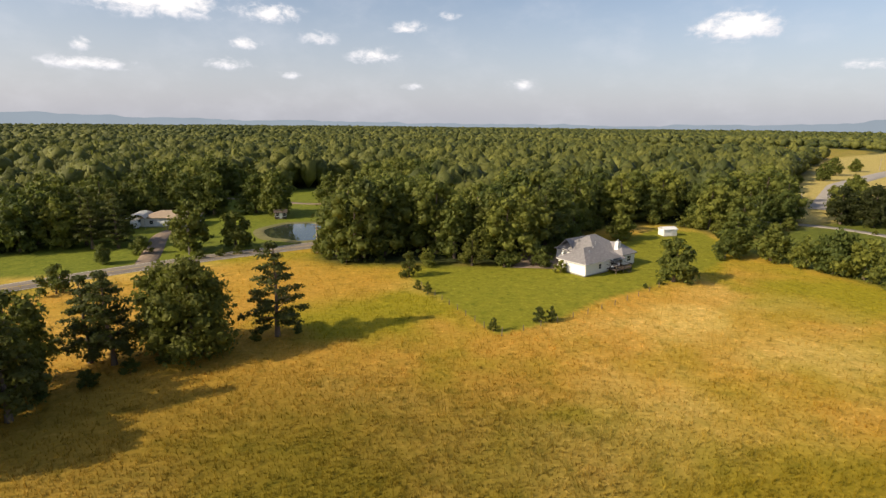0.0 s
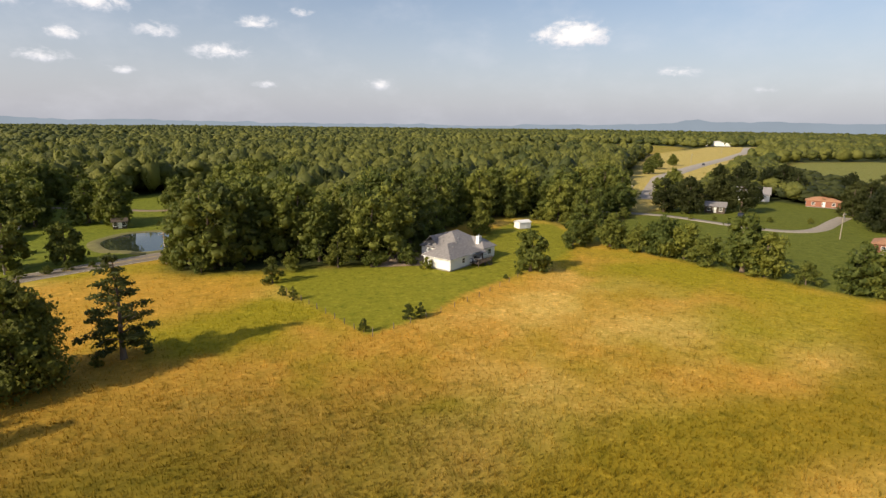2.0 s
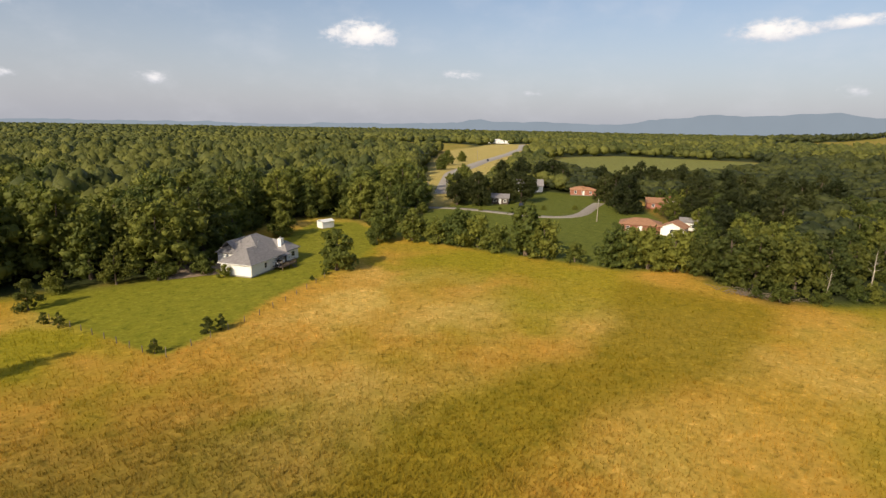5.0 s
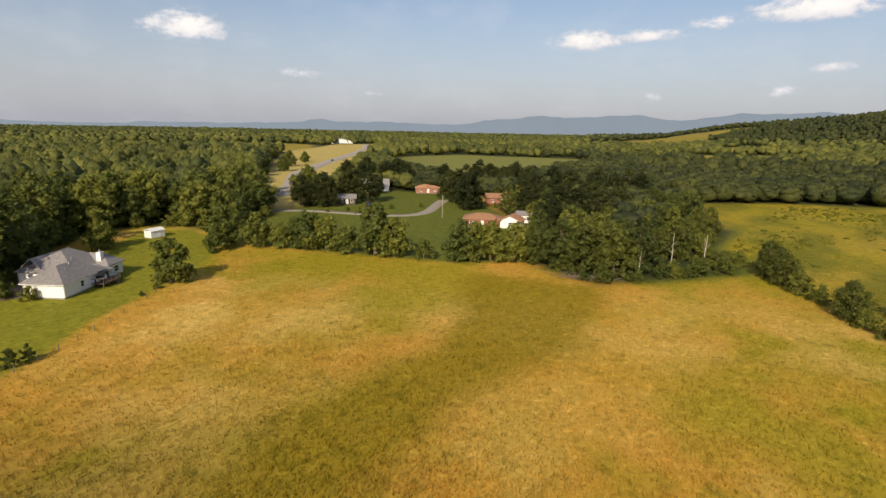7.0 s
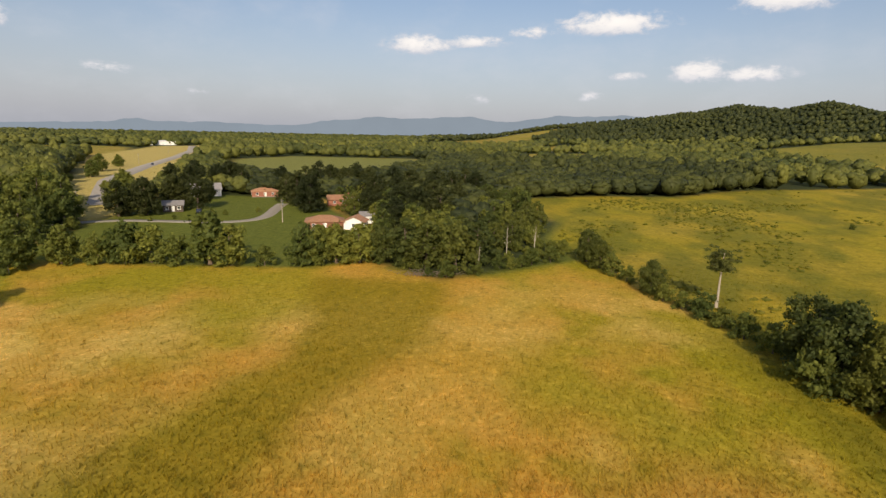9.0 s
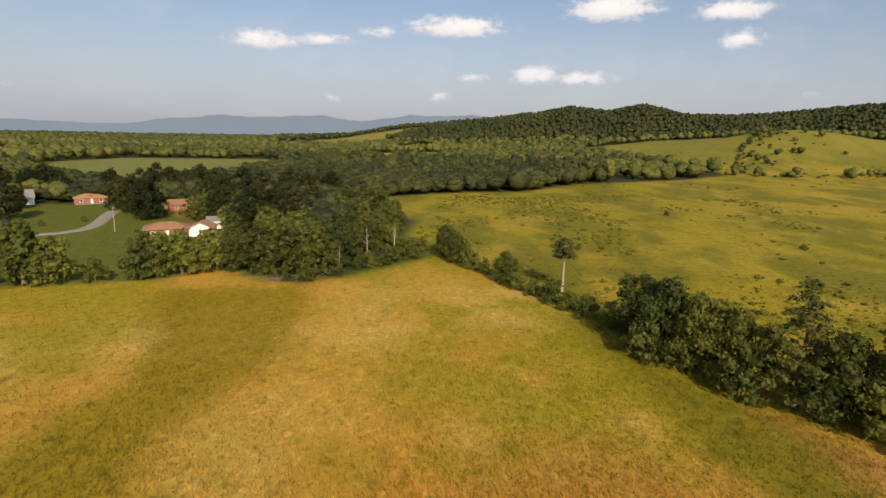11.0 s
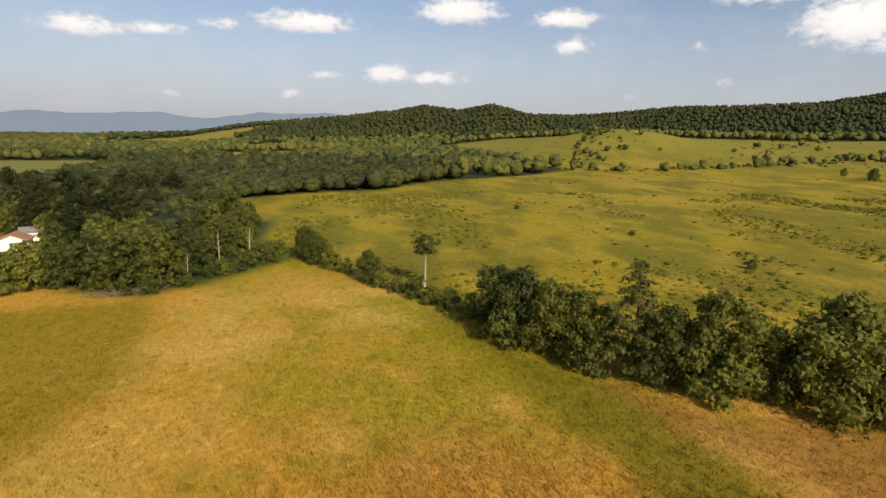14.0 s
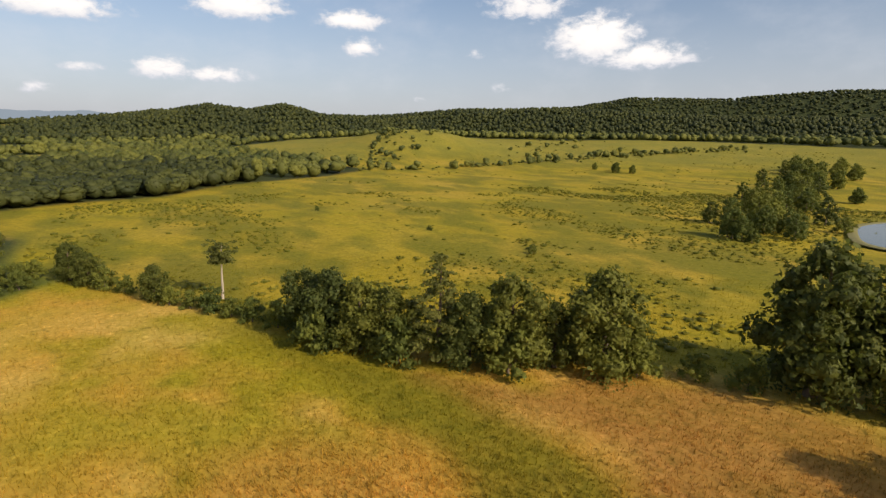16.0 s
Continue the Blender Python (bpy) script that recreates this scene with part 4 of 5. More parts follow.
def shrubs():
    """Low scrub scattered over the meadow."""
    rng = np.random.RandomState(77)
    pts = np.vstack([spaced(30, 330, -330, 40, 2.5, rng), spaced(300, 1000, -900, 40, 10, rng)])
    r = np.hypot(pts[:, 0], pts[:, 1])
    thick = fbm(pts[:, 0], pts[:, 1] * 1.8, 46, 91) + 0.31 * np.exp(-((r - 110) / 40) ** 2) + 0.3 * smooth(60, 15, np.abs((pts[:, 0] - 150) * 0.876 + (pts[:, 1] + 208) * 0.482)) * (r > 170)
    keep = (inside(EAST_FIELD, pts[:, 0], pts[:, 1]) > 4) & (rng.rand(len(pts)) < 0.015 + 0.9 * smooth(0.50, 0.72, thick)) & (r < 900)
    pts = pts[keep]
    size = (0.25 + 0.85 * rng.rand(len(pts)) ** 3) * np.where(np.hypot(pts[:, 0], pts[:, 1]) > 330, 1.4, 1.0)
    pieces, tints = [], []
    ground = land(pts[:, 0], pts[:, 1])
    for (x, y), z, s in zip(pts, ground, size):
        c = np.array([x, y, z + s * 0.22])
        d = unit(rng.normal(size=(9, 3)) + [0, 0, 0.6])
        v, f = join([lumpy(ICO0, c, np.array([s * 1.0, s * 1.0, s * 0.36]), rng, 0.3), leaf_cards(c + d * [s * 1.3, s * 1.3, s * 0.5], d, 0.35 * s + 0.15, rng)])
        pieces.append((v, f))
        tints.append((len(v), rng.rand()))
    me = mesh_of("meadow_scrub", *join(pieces))
    add_colour(me, "tint", np.repeat(np.concatenate([np.full(n, q, np.float32) for n, q in tints])[:, None], 3, 1))
    me.materials.append(M_SHRUB)
    tagged(new("meadow_scrub", me), "low green scrub bushes in the meadow", "scrub", kind="stuff")


shrubs()


def far_hedges():
    """Overgrown hedges between the far pastures."""
    rng = np.random.RandomState(78)
    rows = []
    for (x0, y0), (x1, y1), n, loose in (((545, -205), (572, -560), 120, 8), ((572, -560), (530, -770), 70, 12), ((560, -195), (850, -330), 70, 16), ((850, -330), (1000, -420), 40, 20), ((690, -300), (880, -330), 40, 22), ((600, -420), (800, -640), 40, 30)):
        q = rng.rand(n)
        rows.append(np.stack([x0 + (x1 - x0) * q + rng.normal(size=n) * loose, y0 + (y1 - y0) * q + rng.normal(size=n) * loose], 1))
    pts = np.vstack(rows)
    tall = 1.6 + 7.5 * rng.rand(len(pts)) ** 2.6
    woodland("far_hedgerow", "overgrown green hedges between the far pastures", pts, tall, 2.5 + tall * 0.75, ICO0, 5, 30, rng, M_FAR)


far_hedges()


def standing_grass():
    """Tall hay grass, three blades a tuft."""
    rng = np.random.RandomState(5)
    n = 150000
    b = np.radians(rng.uniform(-44, 160, n))
    r = 38 * (150 / 38) ** (rng.rand(n) ** 1.15)
    x, y = r * np.sin(b), r * np.cos(b)
    keep = (inside(CLEAR, x, y) > 0) & (inside(LAWN_EDGE, x, y) < -0.2) & (inside(ACROSS, x, y) < -7) & (inside(LOTS, x, y) < 0) & (rng.rand(n) < 0.35 + 0.9 * fbm(x, y, 5, 3))
    x, y = x[keep], y[keep]
    n = len(x)
    base = np.stack([x, y, np.zeros(n)], 1)
    tall = (0.20 + 0.45 * rng.rand(n) ** 2)[:, None]
    verts = []
    for k in range(3):
        a = rng.rand(n, 1) * 6.283
        out = np.concatenate([np.cos(a), np.sin(a), 0 * a], 1)
        sidew = np.concatenate([-np.sin(a), np.cos(a), 0 * a], 1) * (0.018 + 0.03 * rng.rand(n, 1))
        verts += [base - sidew, base + sidew, base + out * tall * (0.2 + 0.5 * rng.rand(n, 1)) + np.array([0, 0, 1.0]) * tall]
    v = np.stack(verts, 1).reshape(-1, 3)
    f = np.arange(len(v)).reshape(-1, 3)
    me = mesh_of("hay_grass", v, f)
    c = cover_colour(x, y) * (1.0 + 0.4 * rng.rand(n, 1))
    add_colour(me, "cover", np.repeat(c, 9, 0))
    me.materials.append(M_GRASS)
    tagged(new("hay_grass", me), "tall golden hay grass in tufts", "grass", kind="stuff")


standing_grass()

# ---- roads and water ----


def ribbon(name, line, width, z, mat, label, category="road"):
    """A strip of road along a line, with its own thickness."""
    p = np.asarray(line, float)
    s = np.concatenate([[0], np.cumsum(np.linalg.norm(np.diff(p, axis=0), axis=1))])
    q = np.arange(0, s[-1], 4.0)
    p = np.stack([np.interp(q, s, p[:, 0]), np.interp(q, s, p[:, 1])], 1)
    for _ in range(6):
        p[1:-1] = 0.25 * p[:-2] + 0.5 * p[1:-1] + 0.25 * p[2:]
    t = unit(np.gradient(p, axis=0))
    nrm = np.stack([-t[:, 1], t[:, 0]], 1) * width / 2
    h = land(p[:, 0], p[:, 1])[:, None]
    up = np.hstack([p + nrm, h + z]), np.hstack([p - nrm, h + z])
    dn = np.hstack([p + nrm * 1.05, h - 0.1]), np.hstack([p - nrm * 1.05, h - 0.1])
    v = np.stack([dn[0], up[0], up[1], dn[1]], 1).reshape(-1, 3)
    k = np.arange(len(p) - 1)[:, None] * 4
    f = np.concatenate([k + [a, a + 4, a + 5, a + 1] for a in (0, 1, 2)])
    me = mesh_of(name, v, f)
    me.materials.append(mat)
    return tagged(new(name, me), label, category, kind="structure")


ROAD = [(-190, 12), (-130, 58), (-84.5, 101), (-71, 115), (-52.3, 130.3), (-33.2, 143), (0, 172), (60, 230), (140, 300)]
ribbon("road", ROAD, 6.8, 0.06, M_ASPHALT, "worn grey two-lane country road")
for off in (-3.1, 3.1):
    p = np.array(ROAD)
    t = unit(np.gradient(p, axis=0))
    ribbon("road_marking", p + np.stack([-t[:, 1], t[:, 0]], 1) * off, 0.14, 0.066, M_PAINT, "faded white edge line on the road", "road marking")
ribbon("road_marking", ROAD, 0.22, 0.066, M_YELLOW, "faded yellow centre line on the road", "road marking")
ribbon("road", [(150, 215), (222, 309), (316, 395), (440, 500), (560, 610), (700, 760)], 11, 0.1, M_HIGHWAY, "pale two-lane highway between golden verges")
ribbon("road", [(100, 193), (129, 176), (137, 154.8), (144.5, 139.5), (152, 136), (162, 140), (181, 152), (196, 160)], 4.6, 0.05, M_CONCRETE, "pale grey driveway looping through the house lots")
ribbon("road", [(-66, 118), (-72, 135), (-82, 158), (-78, 164)], 4.5, 0.05, M_GRAVEL, "gravel driveway to the roadside house")
ribbon("road", [(-100, 232), (-75, 228), (-50, 214), (-38, 225)], 3.6, 0.05, M_GRAVEL, "pale farm track beyond the pond")


def water(name, centre, rx, ry, turn, label, seed):
    rng = np.random.RandomState(seed)
    n = 48
    a = np.arange(n) * 2 * np.pi / n
    k = 1 + 0.10 * np.sin(2 * a + rng.rand() * 6) + 0.06 * np.sin(3 * a + rng.rand() * 6) + 0.03 * np.sin(7 * a + rng.rand() * 6)
    c, s = math.cos(radians(turn)), math.sin(radians(turn))

    def loop(grow, z):
        x, y = (rx * k + grow) * np.cos(a), (ry * k + grow) * np.sin(a)
        return np.stack([centre[0] + x * c - y * s, centre[1] + x * s + y * c, np.full(n, z)], 1)

    top = loop(0, 0.05)
    j = np.arange(n)
    me = mesh_of(name, np.vstack([top, [[*centre, 0.05]]]), np.stack([j, (j + 1) % n, np.full(n, n)], 1), True)
    me.materials.append(M_WATER)
    tagged(new(name, me), label, "pond", kind="structure")
    bank = np.vstack([loop(-0.3, 0.02), loop(0.5, 0.25), loop(1.6, 0.22), loop(3.2, -0.05)])
    f = np.concatenate([np.stack([q * n + j, (q + 1) * n + j, (q + 1) * n + (j + 1) % n, q * n + (j + 1) % n], 1) for q in range(3)])[:, ::-1]
    me = mesh_of("pond_bank", bank, f, True)
    me.materials.append(M_MUD)
    tagged(new("pond_bank", me), "low muddy grass bank round the pond", "bank", kind="structure")


water("pond", (-42.5, 161), 9, 14.5, 12, "small still roadside pond reflecting the sky", 1)
water("pond", (94, -255), 27, 60, 21.6, "still farm pond beyond the hedgerow", 2)

# ---- buildings ----


def box_bm(bm, lo, hi, bevel=0.0):
    verts = bmesh.ops.create_cube(bm, size=1.0)["verts"]
    for v in verts:
        v.co = Vector([lo[i] + (v.co[i] + 0.5) * (hi[i] - lo[i]) for i in range(3)])
    if bevel:
        edges = list({e for v in verts for e in v.link_edges})
        bmesh.ops.bevel(bm, geom=edges, offset=bevel, segments=1, affect="EDGES")


def box(lo, hi, bevel=0.0):
    bm = bmesh.new()
    box_bm(bm, lo, hi, bevel)
    return bm


def prism(points, faces, thick=0.0):
    bm = bmesh.new()
    vs = [bm.verts.new(p) for p in points]
    for f in faces:
        bm.faces.new([vs[i] for i in f])
    if thick:
        bmesh.ops.solidify(bm, geom=bm.faces[:], thickness=thick)
    bmesh.ops.recalc_face_normals(bm, faces=bm.faces[:])
    return bm


def hip_roof(u0, u1, v0, v1, z0, z1, over=0.45, hip=None):
    """A hipped roof, its ridge along the longer side; a closed body with an eave board's thickness."""
    u0, u1, v0, v1 = u0 - over, u1 + over, v0 - over, v1 + over
    du, dv = u1 - u0, v1 - v0
    if du >= dv:
        h = dv / 2 if hip is None else hip
        ra, rb = (u0 + h, (v0 + v1) / 2), (u1 - h, (v0 + v1) / 2)
    else:
        h = du / 2 if hip is None else hip
        ra, rb = ((u0 + u1) / 2, v0 + h), ((u0 + u1) / 2, v1 - h)
    low = [(u0, v0), (u1, v0), (u1, v1), (u0, v1)]
    pts = [(a, b, z0 - 0.16) for a, b in low] + [(a, b, z0) for a, b in low] + [(*ra, z1), (*rb, z1)]
    faces = [(3, 2, 1, 0)] + [(k, (k + 1) % 4, 4 + (k + 1) % 4, 4 + k) for k in range(4)]
    faces += [(4, 5, 9, 8), (5, 6, 9), (6, 7, 8, 9), (7, 4, 8)] if du >= dv else [(4, 5, 8), (5, 6, 9, 8), (6, 7, 9), (7, 4, 8, 9)]
    return prism(pts, faces)


def gable_roof(u0, u1, v0, v1, z0, z1, over=0.45):
    """Ridge along u."""
    u0, u1, v0, v1 = u0 - over, u1 + over, v0 - over, v1 + over
    vm = (v0 + v1) / 2
    pts = []
    for u in (u0, u1):
        pts += [(u, v0, z0 - 0.14), (u, v0, z0), (u, vm, z1), (u, v1, z0), (u, v1, z0 - 0.14), (u, vm, z1 - 0.16)]
    faces = [(0, 1, 2, 5), (5, 2, 3, 4), (6, 11, 8, 7), (11, 10, 9, 8)]
    faces += [(0, 6, 7, 1), (1, 7, 8, 2), (2, 8, 9, 3), (3, 9, 10, 4), (4, 10, 11, 5), (5, 11, 6, 0)]
    return prism(pts, faces)


def gable_walls(u0, u1, v0, v1, z0, z1):
    """Four walls with gable ends as one hollow-looking body, ridge along u."""
    vm = (v0 + v1) / 2
    pts = []
    for u in (u0, u1):
        pts += [(u, v0, 0), (u, v0, z0), (u, vm, z1), (u, v1, z0), (u, v1, 0)]
    return prism(pts, [(0, 1, 2, 3, 4), (9, 8, 7, 6, 5), (0, 5, 6, 1), (3, 8, 9, 4), (1, 6, 7, 2), (2, 7, 8, 3), (0, 4, 9, 5)])


def siding(u0, u1, v0, v1, z0, z1, board=0.2):
    """Walls of lapped boards: each course stands a little out at its lower edge."""
    bm = bmesh.new()
    z, last = z0, None

    def ring(grow, h):
        return [bm.verts.new((a, b, h)) for a, b in ((u0 - grow, v0 - grow), (u1 + grow, v0 - grow), (u1 + grow, v1 + grow), (u0 - grow, v1 + grow))]

    def skirt(a, b):
        for k in range(4):
            bm.faces.new((a[k], a[(k + 1) % 4], b[(k + 1) % 4], b[k]))

    while z < z1 - 0.01:
        t = min(z + board, z1)
        lower = ring(0.02, z)
        if last:
            skirt(last, lower)
        else:
            bm.faces.new(lower[::-1])
        last = ring(0.0, t)
        skirt(lower, last)
        z = t
    bm.faces.new(last)
    return bm


def window(parent, u, v, z, w, h, face):
    """A sash window with frame, sill and glass; face is the wall's outward side: -v, +v, -u or +u."""
    axis, sign = face[1], -1 if face[0] == "-" else 1

    def slab(a0, a1, z0, z1, d0, d1):
        d0, d1 = sorted((sign * d0, sign * d1))
        return ((u + a0, v + d0, z0), (u + a1, v + d1, z1)) if axis == "v" else ((u + d0, v + a0, z0), (u + d1, v + a1, z1))

    bm = bmesh.new()
    for a0, a1, z0, z1 in ((-w / 2, -w / 2 + 0.09, z, z + h), (w / 2 - 0.09, w / 2, z, z + h), (-w / 2 + 0.09, w / 2 - 0.09, z + h - 0.09, z + h), (-w / 2 + 0.09, w / 2 - 0.09, z + h / 2 - 0.03, z + h / 2 + 0.03), (-w / 2 + 0.09, w / 2 - 0.09, z, z + 0.09)):
        box_bm(bm, *slab(a0, a1, z0, z1, 0.0, 0.07))
    win = part("window", bm, M_TRIM, parent)
    part("pane", box(*slab(-w / 2 + 0.05, w / 2 - 0.05, z + 0.05, z + h - 0.05, 0.02, 0.045)), M_GLASS, win)
    part("sill", box(*slab(-w / 2 - 0.08, w / 2 + 0.08, z - 0.07, z - 0.004, 0.0, 0.13)), M_TRIM, win)


def door(parent, u, v, z, face, mat):
    axis, sign = face[1], -1 if face[0] == "-" else 1
    d0, d1 = sorted((0.0, sign * 0.06))
    e0, e1 = sorted((sign * 0.06, sign * 0.11))
    if axis == "v":
        leaf = part("door", box((u - 0.46, v + d0, z), (u + 0.46, v + d1, z + 2.05), 0.01), mat, parent)
        part("handle", box((u + 0.34, v + e0, z + 1.0), (u + 0.4, v + e1, z + 1.06)), M_METAL, leaf)
    else:
        leaf = part("door", box((u + d0, v - 0.46, z), (u + d1, v + 0.46, z + 2.05), 0.01), mat, parent)
        part("handle", box((u + e0, v + 0.34, z + 1.0), (u + e1, v + 0.4, z + 1.06)), M_METAL, leaf)


def main_house():
    """White ranch house, hipped grey roofs; u runs along its garden side, v away from the hay field."""
    h = tagged(new("farmhouse"), "white ranch house with hipped grey shingle roofs on a green lawn", "house")
    h.matrix_basis = pose(30.7, 114.0, 0, 0, 0, 37.5)
    part("foundation", box((0.05, 0.05, 0), (8.2, 7.45, 0.30)), M_BLOCK, h)
    part("foundation", box((7.6, 3.05, 0), (19.0, 14.4, 0.32)), M_BLOCK, h)
    part("wall", siding(0, 8.5, 0, 7.5, 0.30, 2.72), M_WHITE, h)
    part("wall", siding(7.5, 19.1, 3.0, 14.5, 0.32, 2.74), M_WHITE, h)
    part("wall", siding(14.2, 19.05, 0.8, 3.0, 0.30, 2.7), M_WHITE, h)
    part("roof", hip_roof(14.2, 19.05, 0.8, 9.5, 2.86, 4.9), M_SHINGLE, h)
    part("foundation", box((14.25, 0.85, 0), (18.95, 2.9, 0.3)), M_BLOCK, h)
    part("roof", hip_roof(0, 11.5, 0, 7.5, 2.88, 5.3), M_SHINGLE, h)
    part("roof", hip_roof(7.5, 19.1, 3.0, 14.5, 2.9, 6.3, hip=5.0), M_SHINGLE, h)
    part("roof", gable_roof(8.2, 18.4, 9.8, 14.4, 2.92, 5.4, 0.4), M_SHINGLE, h)
    part("porch_roof", prism([(8.6, -0.6, 2.42), (13.9, -0.6, 2.42), (13.9, 4.6, 3.62), (8.6, 4.6, 3.62), (8.6, -0.6, 2.30), (13.9, -0.6, 2.30), (13.9, 4.6, 3.5), (8.6, 4.6, 3.5)],
                             [(0, 1, 2, 3), (7, 6, 5, 4), (0, 4, 5, 1), (1, 5, 6, 2), (2, 6, 7, 3), (3, 7, 4, 0)]), M_SHINGLE, h)
    ch = part("chimney", siding(14.7, 15.75, 2.5, 3.4, 2.6, 5.35), M_WHITE, h, "white boarded chimney")
    part("chimney_cap", box((14.62, 2.42, 5.35), (15.83, 3.48, 5.45), 0.03), M_TRIM, ch)
    bm = bmesh.new()
    bmesh.ops.create_cone(bm, cap_ends=True, segments=10, radius1=0.16, radius2=0.16, depth=0.5, matrix=Matrix.Translation((15.22, 2.95, 5.66)))
    part("flue", bm, M_METAL, ch)
    for u, v, z in ((4.2, 2.4, 4.55), (6.4, 3.2, 5.0), (11.0, 6.0, 5.1)):
        bm = bmesh.new()
        bmesh.ops.create_cone(bm, cap_ends=True, segments=8, radius1=0.09, radius2=0.09, depth=0.7, matrix=Matrix.Translation((u, v, z)))
        part("roof_vent", bm, M_METAL, h)
    window(h, 5.0, 0, 1.05, 1.0, 1.25, "-v")
    door(h, 6.8, 0, 0.32, "-v", M_TRIM)
    window(h, 16.8, 0.8, 1.0, 1.5, 1.3, "-v")
    window(h, 9.6, 3.0, 1.0, 1.4, 1.3, "-v")
    window(h, 19.1, 6.0, 1.0, 1.1, 1.3, "+u")
    window(h, 19.1, 10.5, 1.0, 1.1, 1.3, "+u")
    door(h, 11.8, 3.0, 0.32, "-v", M_TRIM)
    for a, b, c, d in ((-0.48, 9.0, -0.52, -0.40), ):
        part("gutter", box((a, c, 2.68), (b, d, 2.80), 0.02), M_TRIM, h)
    part("gutter", box((-0.54, -0.4, 2.68), (-0.42, 7.9, 2.80), 0.02), M_TRIM, h)
    part("downpipe", box((0.06, -0.12, 0.3), (0.16, -0.03, 2.68), 0.02), M_TRIM, h)
    # the raised timber deck
    deck = tagged(new("deck"), "dark weathered timber deck with railings behind the house", "deck")
    deck.matrix_basis = pose(30.7, 114.0, 0, 0, 0, 37.5)
    for k in range(20):
        part("deck_board", box((7.4 + k * 0.29, -2.6, 0.72), (7.4 + k * 0.29 + 0.27, 2.85, 0.76)), M_DECK, deck)
    for u in (7.5, 10.2, 13.0):
        for v in (-2.5, 0.2):
            part("post", box((u - 0.07, v - 0.07, 0), (u + 0.07, v + 0.07, 2.36 if v > 0 else 1.75)), M_DECK, deck)
    for z in (0.85, 1.7):
        part("rail", box((7.45, -2.58, z), (13.05, -2.5, z + 0.07)), M_DECK, deck)
        part("rail", box((7.44, -2.48, z), (7.52, 2.8, z + 0.07)), M_DECK, deck)
        part("rail", box((12.98, -2.48, z), (13.06, 0.7, z + 0.07)), M_DECK, deck)
    for k in range(34):
        part("baluster", box((7.6 + k * 0.16, -2.56, 0.93), (7.64 + k * 0.16, -2.52, 1.7)), M_DECK, deck)
    for k in range(3):
        part("step", box((10.6, -3.0 - 0.28 * k, 0.52 - 0.18 * k), (11.8, -2.72 - 0.28 * k, 0.57 - 0.18 * k)), M_DECK, deck)
    table = tagged(new("patio_table"), "round pale patio table on the deck", "table")
    table.matrix_basis = deck.matrix_basis @ Matrix.Translation((9.3, -0.9, 0.76))
    bm = bmesh.new()
    bmesh.ops.create_cone(bm, cap_ends=True, segments=20, radius1=0.6, radius2=0.6, depth=0.04, matrix=Matrix.Translation((0, 0, 0.73)))
    part("tabletop", bm, M_CONCRETE, table)
    for a in range(4):
        c, s = 0.4 * math.cos(a * 1.571), 0.4 * math.sin(a * 1.571)
        part("leg", box((c - 0.025, s - 0.025, 0), (c + 0.025, s + 0.025, 0.71)), M_METAL, table)
    chair = tagged(new("patio_chair"), "pale metal patio chair at the deck table", "chair", "chairs at the patio table")
    part("seat", box((-0.24, -0.24, 0.42), (0.24, 0.24, 0.46), 0.01), M_TRIM, chair)
    part("backrest", box((-0.24, 0.22, 0.5), (0.24, 0.26, 0.95), 0.01), M_TRIM, chair)
    for a, b in ((-0.22, -0.22), (0.22, -0.22), (-0.22, 0.22), (0.22, 0.22)):
        part("leg", box((a - 0.02, b - 0.02, 0), (a + 0.02, b + 0.02, 0.42)), M_METAL, chair)
    base = deck.matrix_basis
    chair.matrix_basis = base @ Matrix.Translation((9.3, 0.1, 0.76))
    for u, v, a in ((8.3, -0.9, 90), (10.4, -0.9, -90)):
        copy_thing(chair, base @ pose(u, v, 0.76, 0, 0, a))


main_house()
# the drive behind the house
drive = mesh_of("driveway", [(14, 121.5, 0.05), (27.5, 120.5, 0.05), (31, 128, 0.05), (26, 141, 0.05), (16, 133, 0.05)], [(0, 1, 2, 2)][:0] or [(0, 1, 2), (0, 2, 4), (2, 3, 4)])
drive.materials.append(M_GRAVEL)
tagged(new("driveway", drive), "brown gravel parking area beside the house", "driveway", kind="structure")


def white_shed():
    s = tagged(new("garden_shed"), "small white garden shed with a low roof at the wood edge", "shed")
    s.matrix_basis = pose(67.0, 161.0, 0, 0, 0, 12)
    part("wall", siding(-2.1, 2.1, -1.5, 1.5, 0.08, 2.0, 0.18), M_WHITE, s)
    part("skid", box((-2.0, -1.4, 0), (2.0, 1.4, 0.08)), M_DECK, s)
    part("roof", gable_roof(-2.1, 2.1, -1.5, 1.5, 2.06, 2.7, 0.2), M_TRIM, s)
    door(s, 0.6, -1.53, 0.1, "-v", M_TRIM)


white_shed()


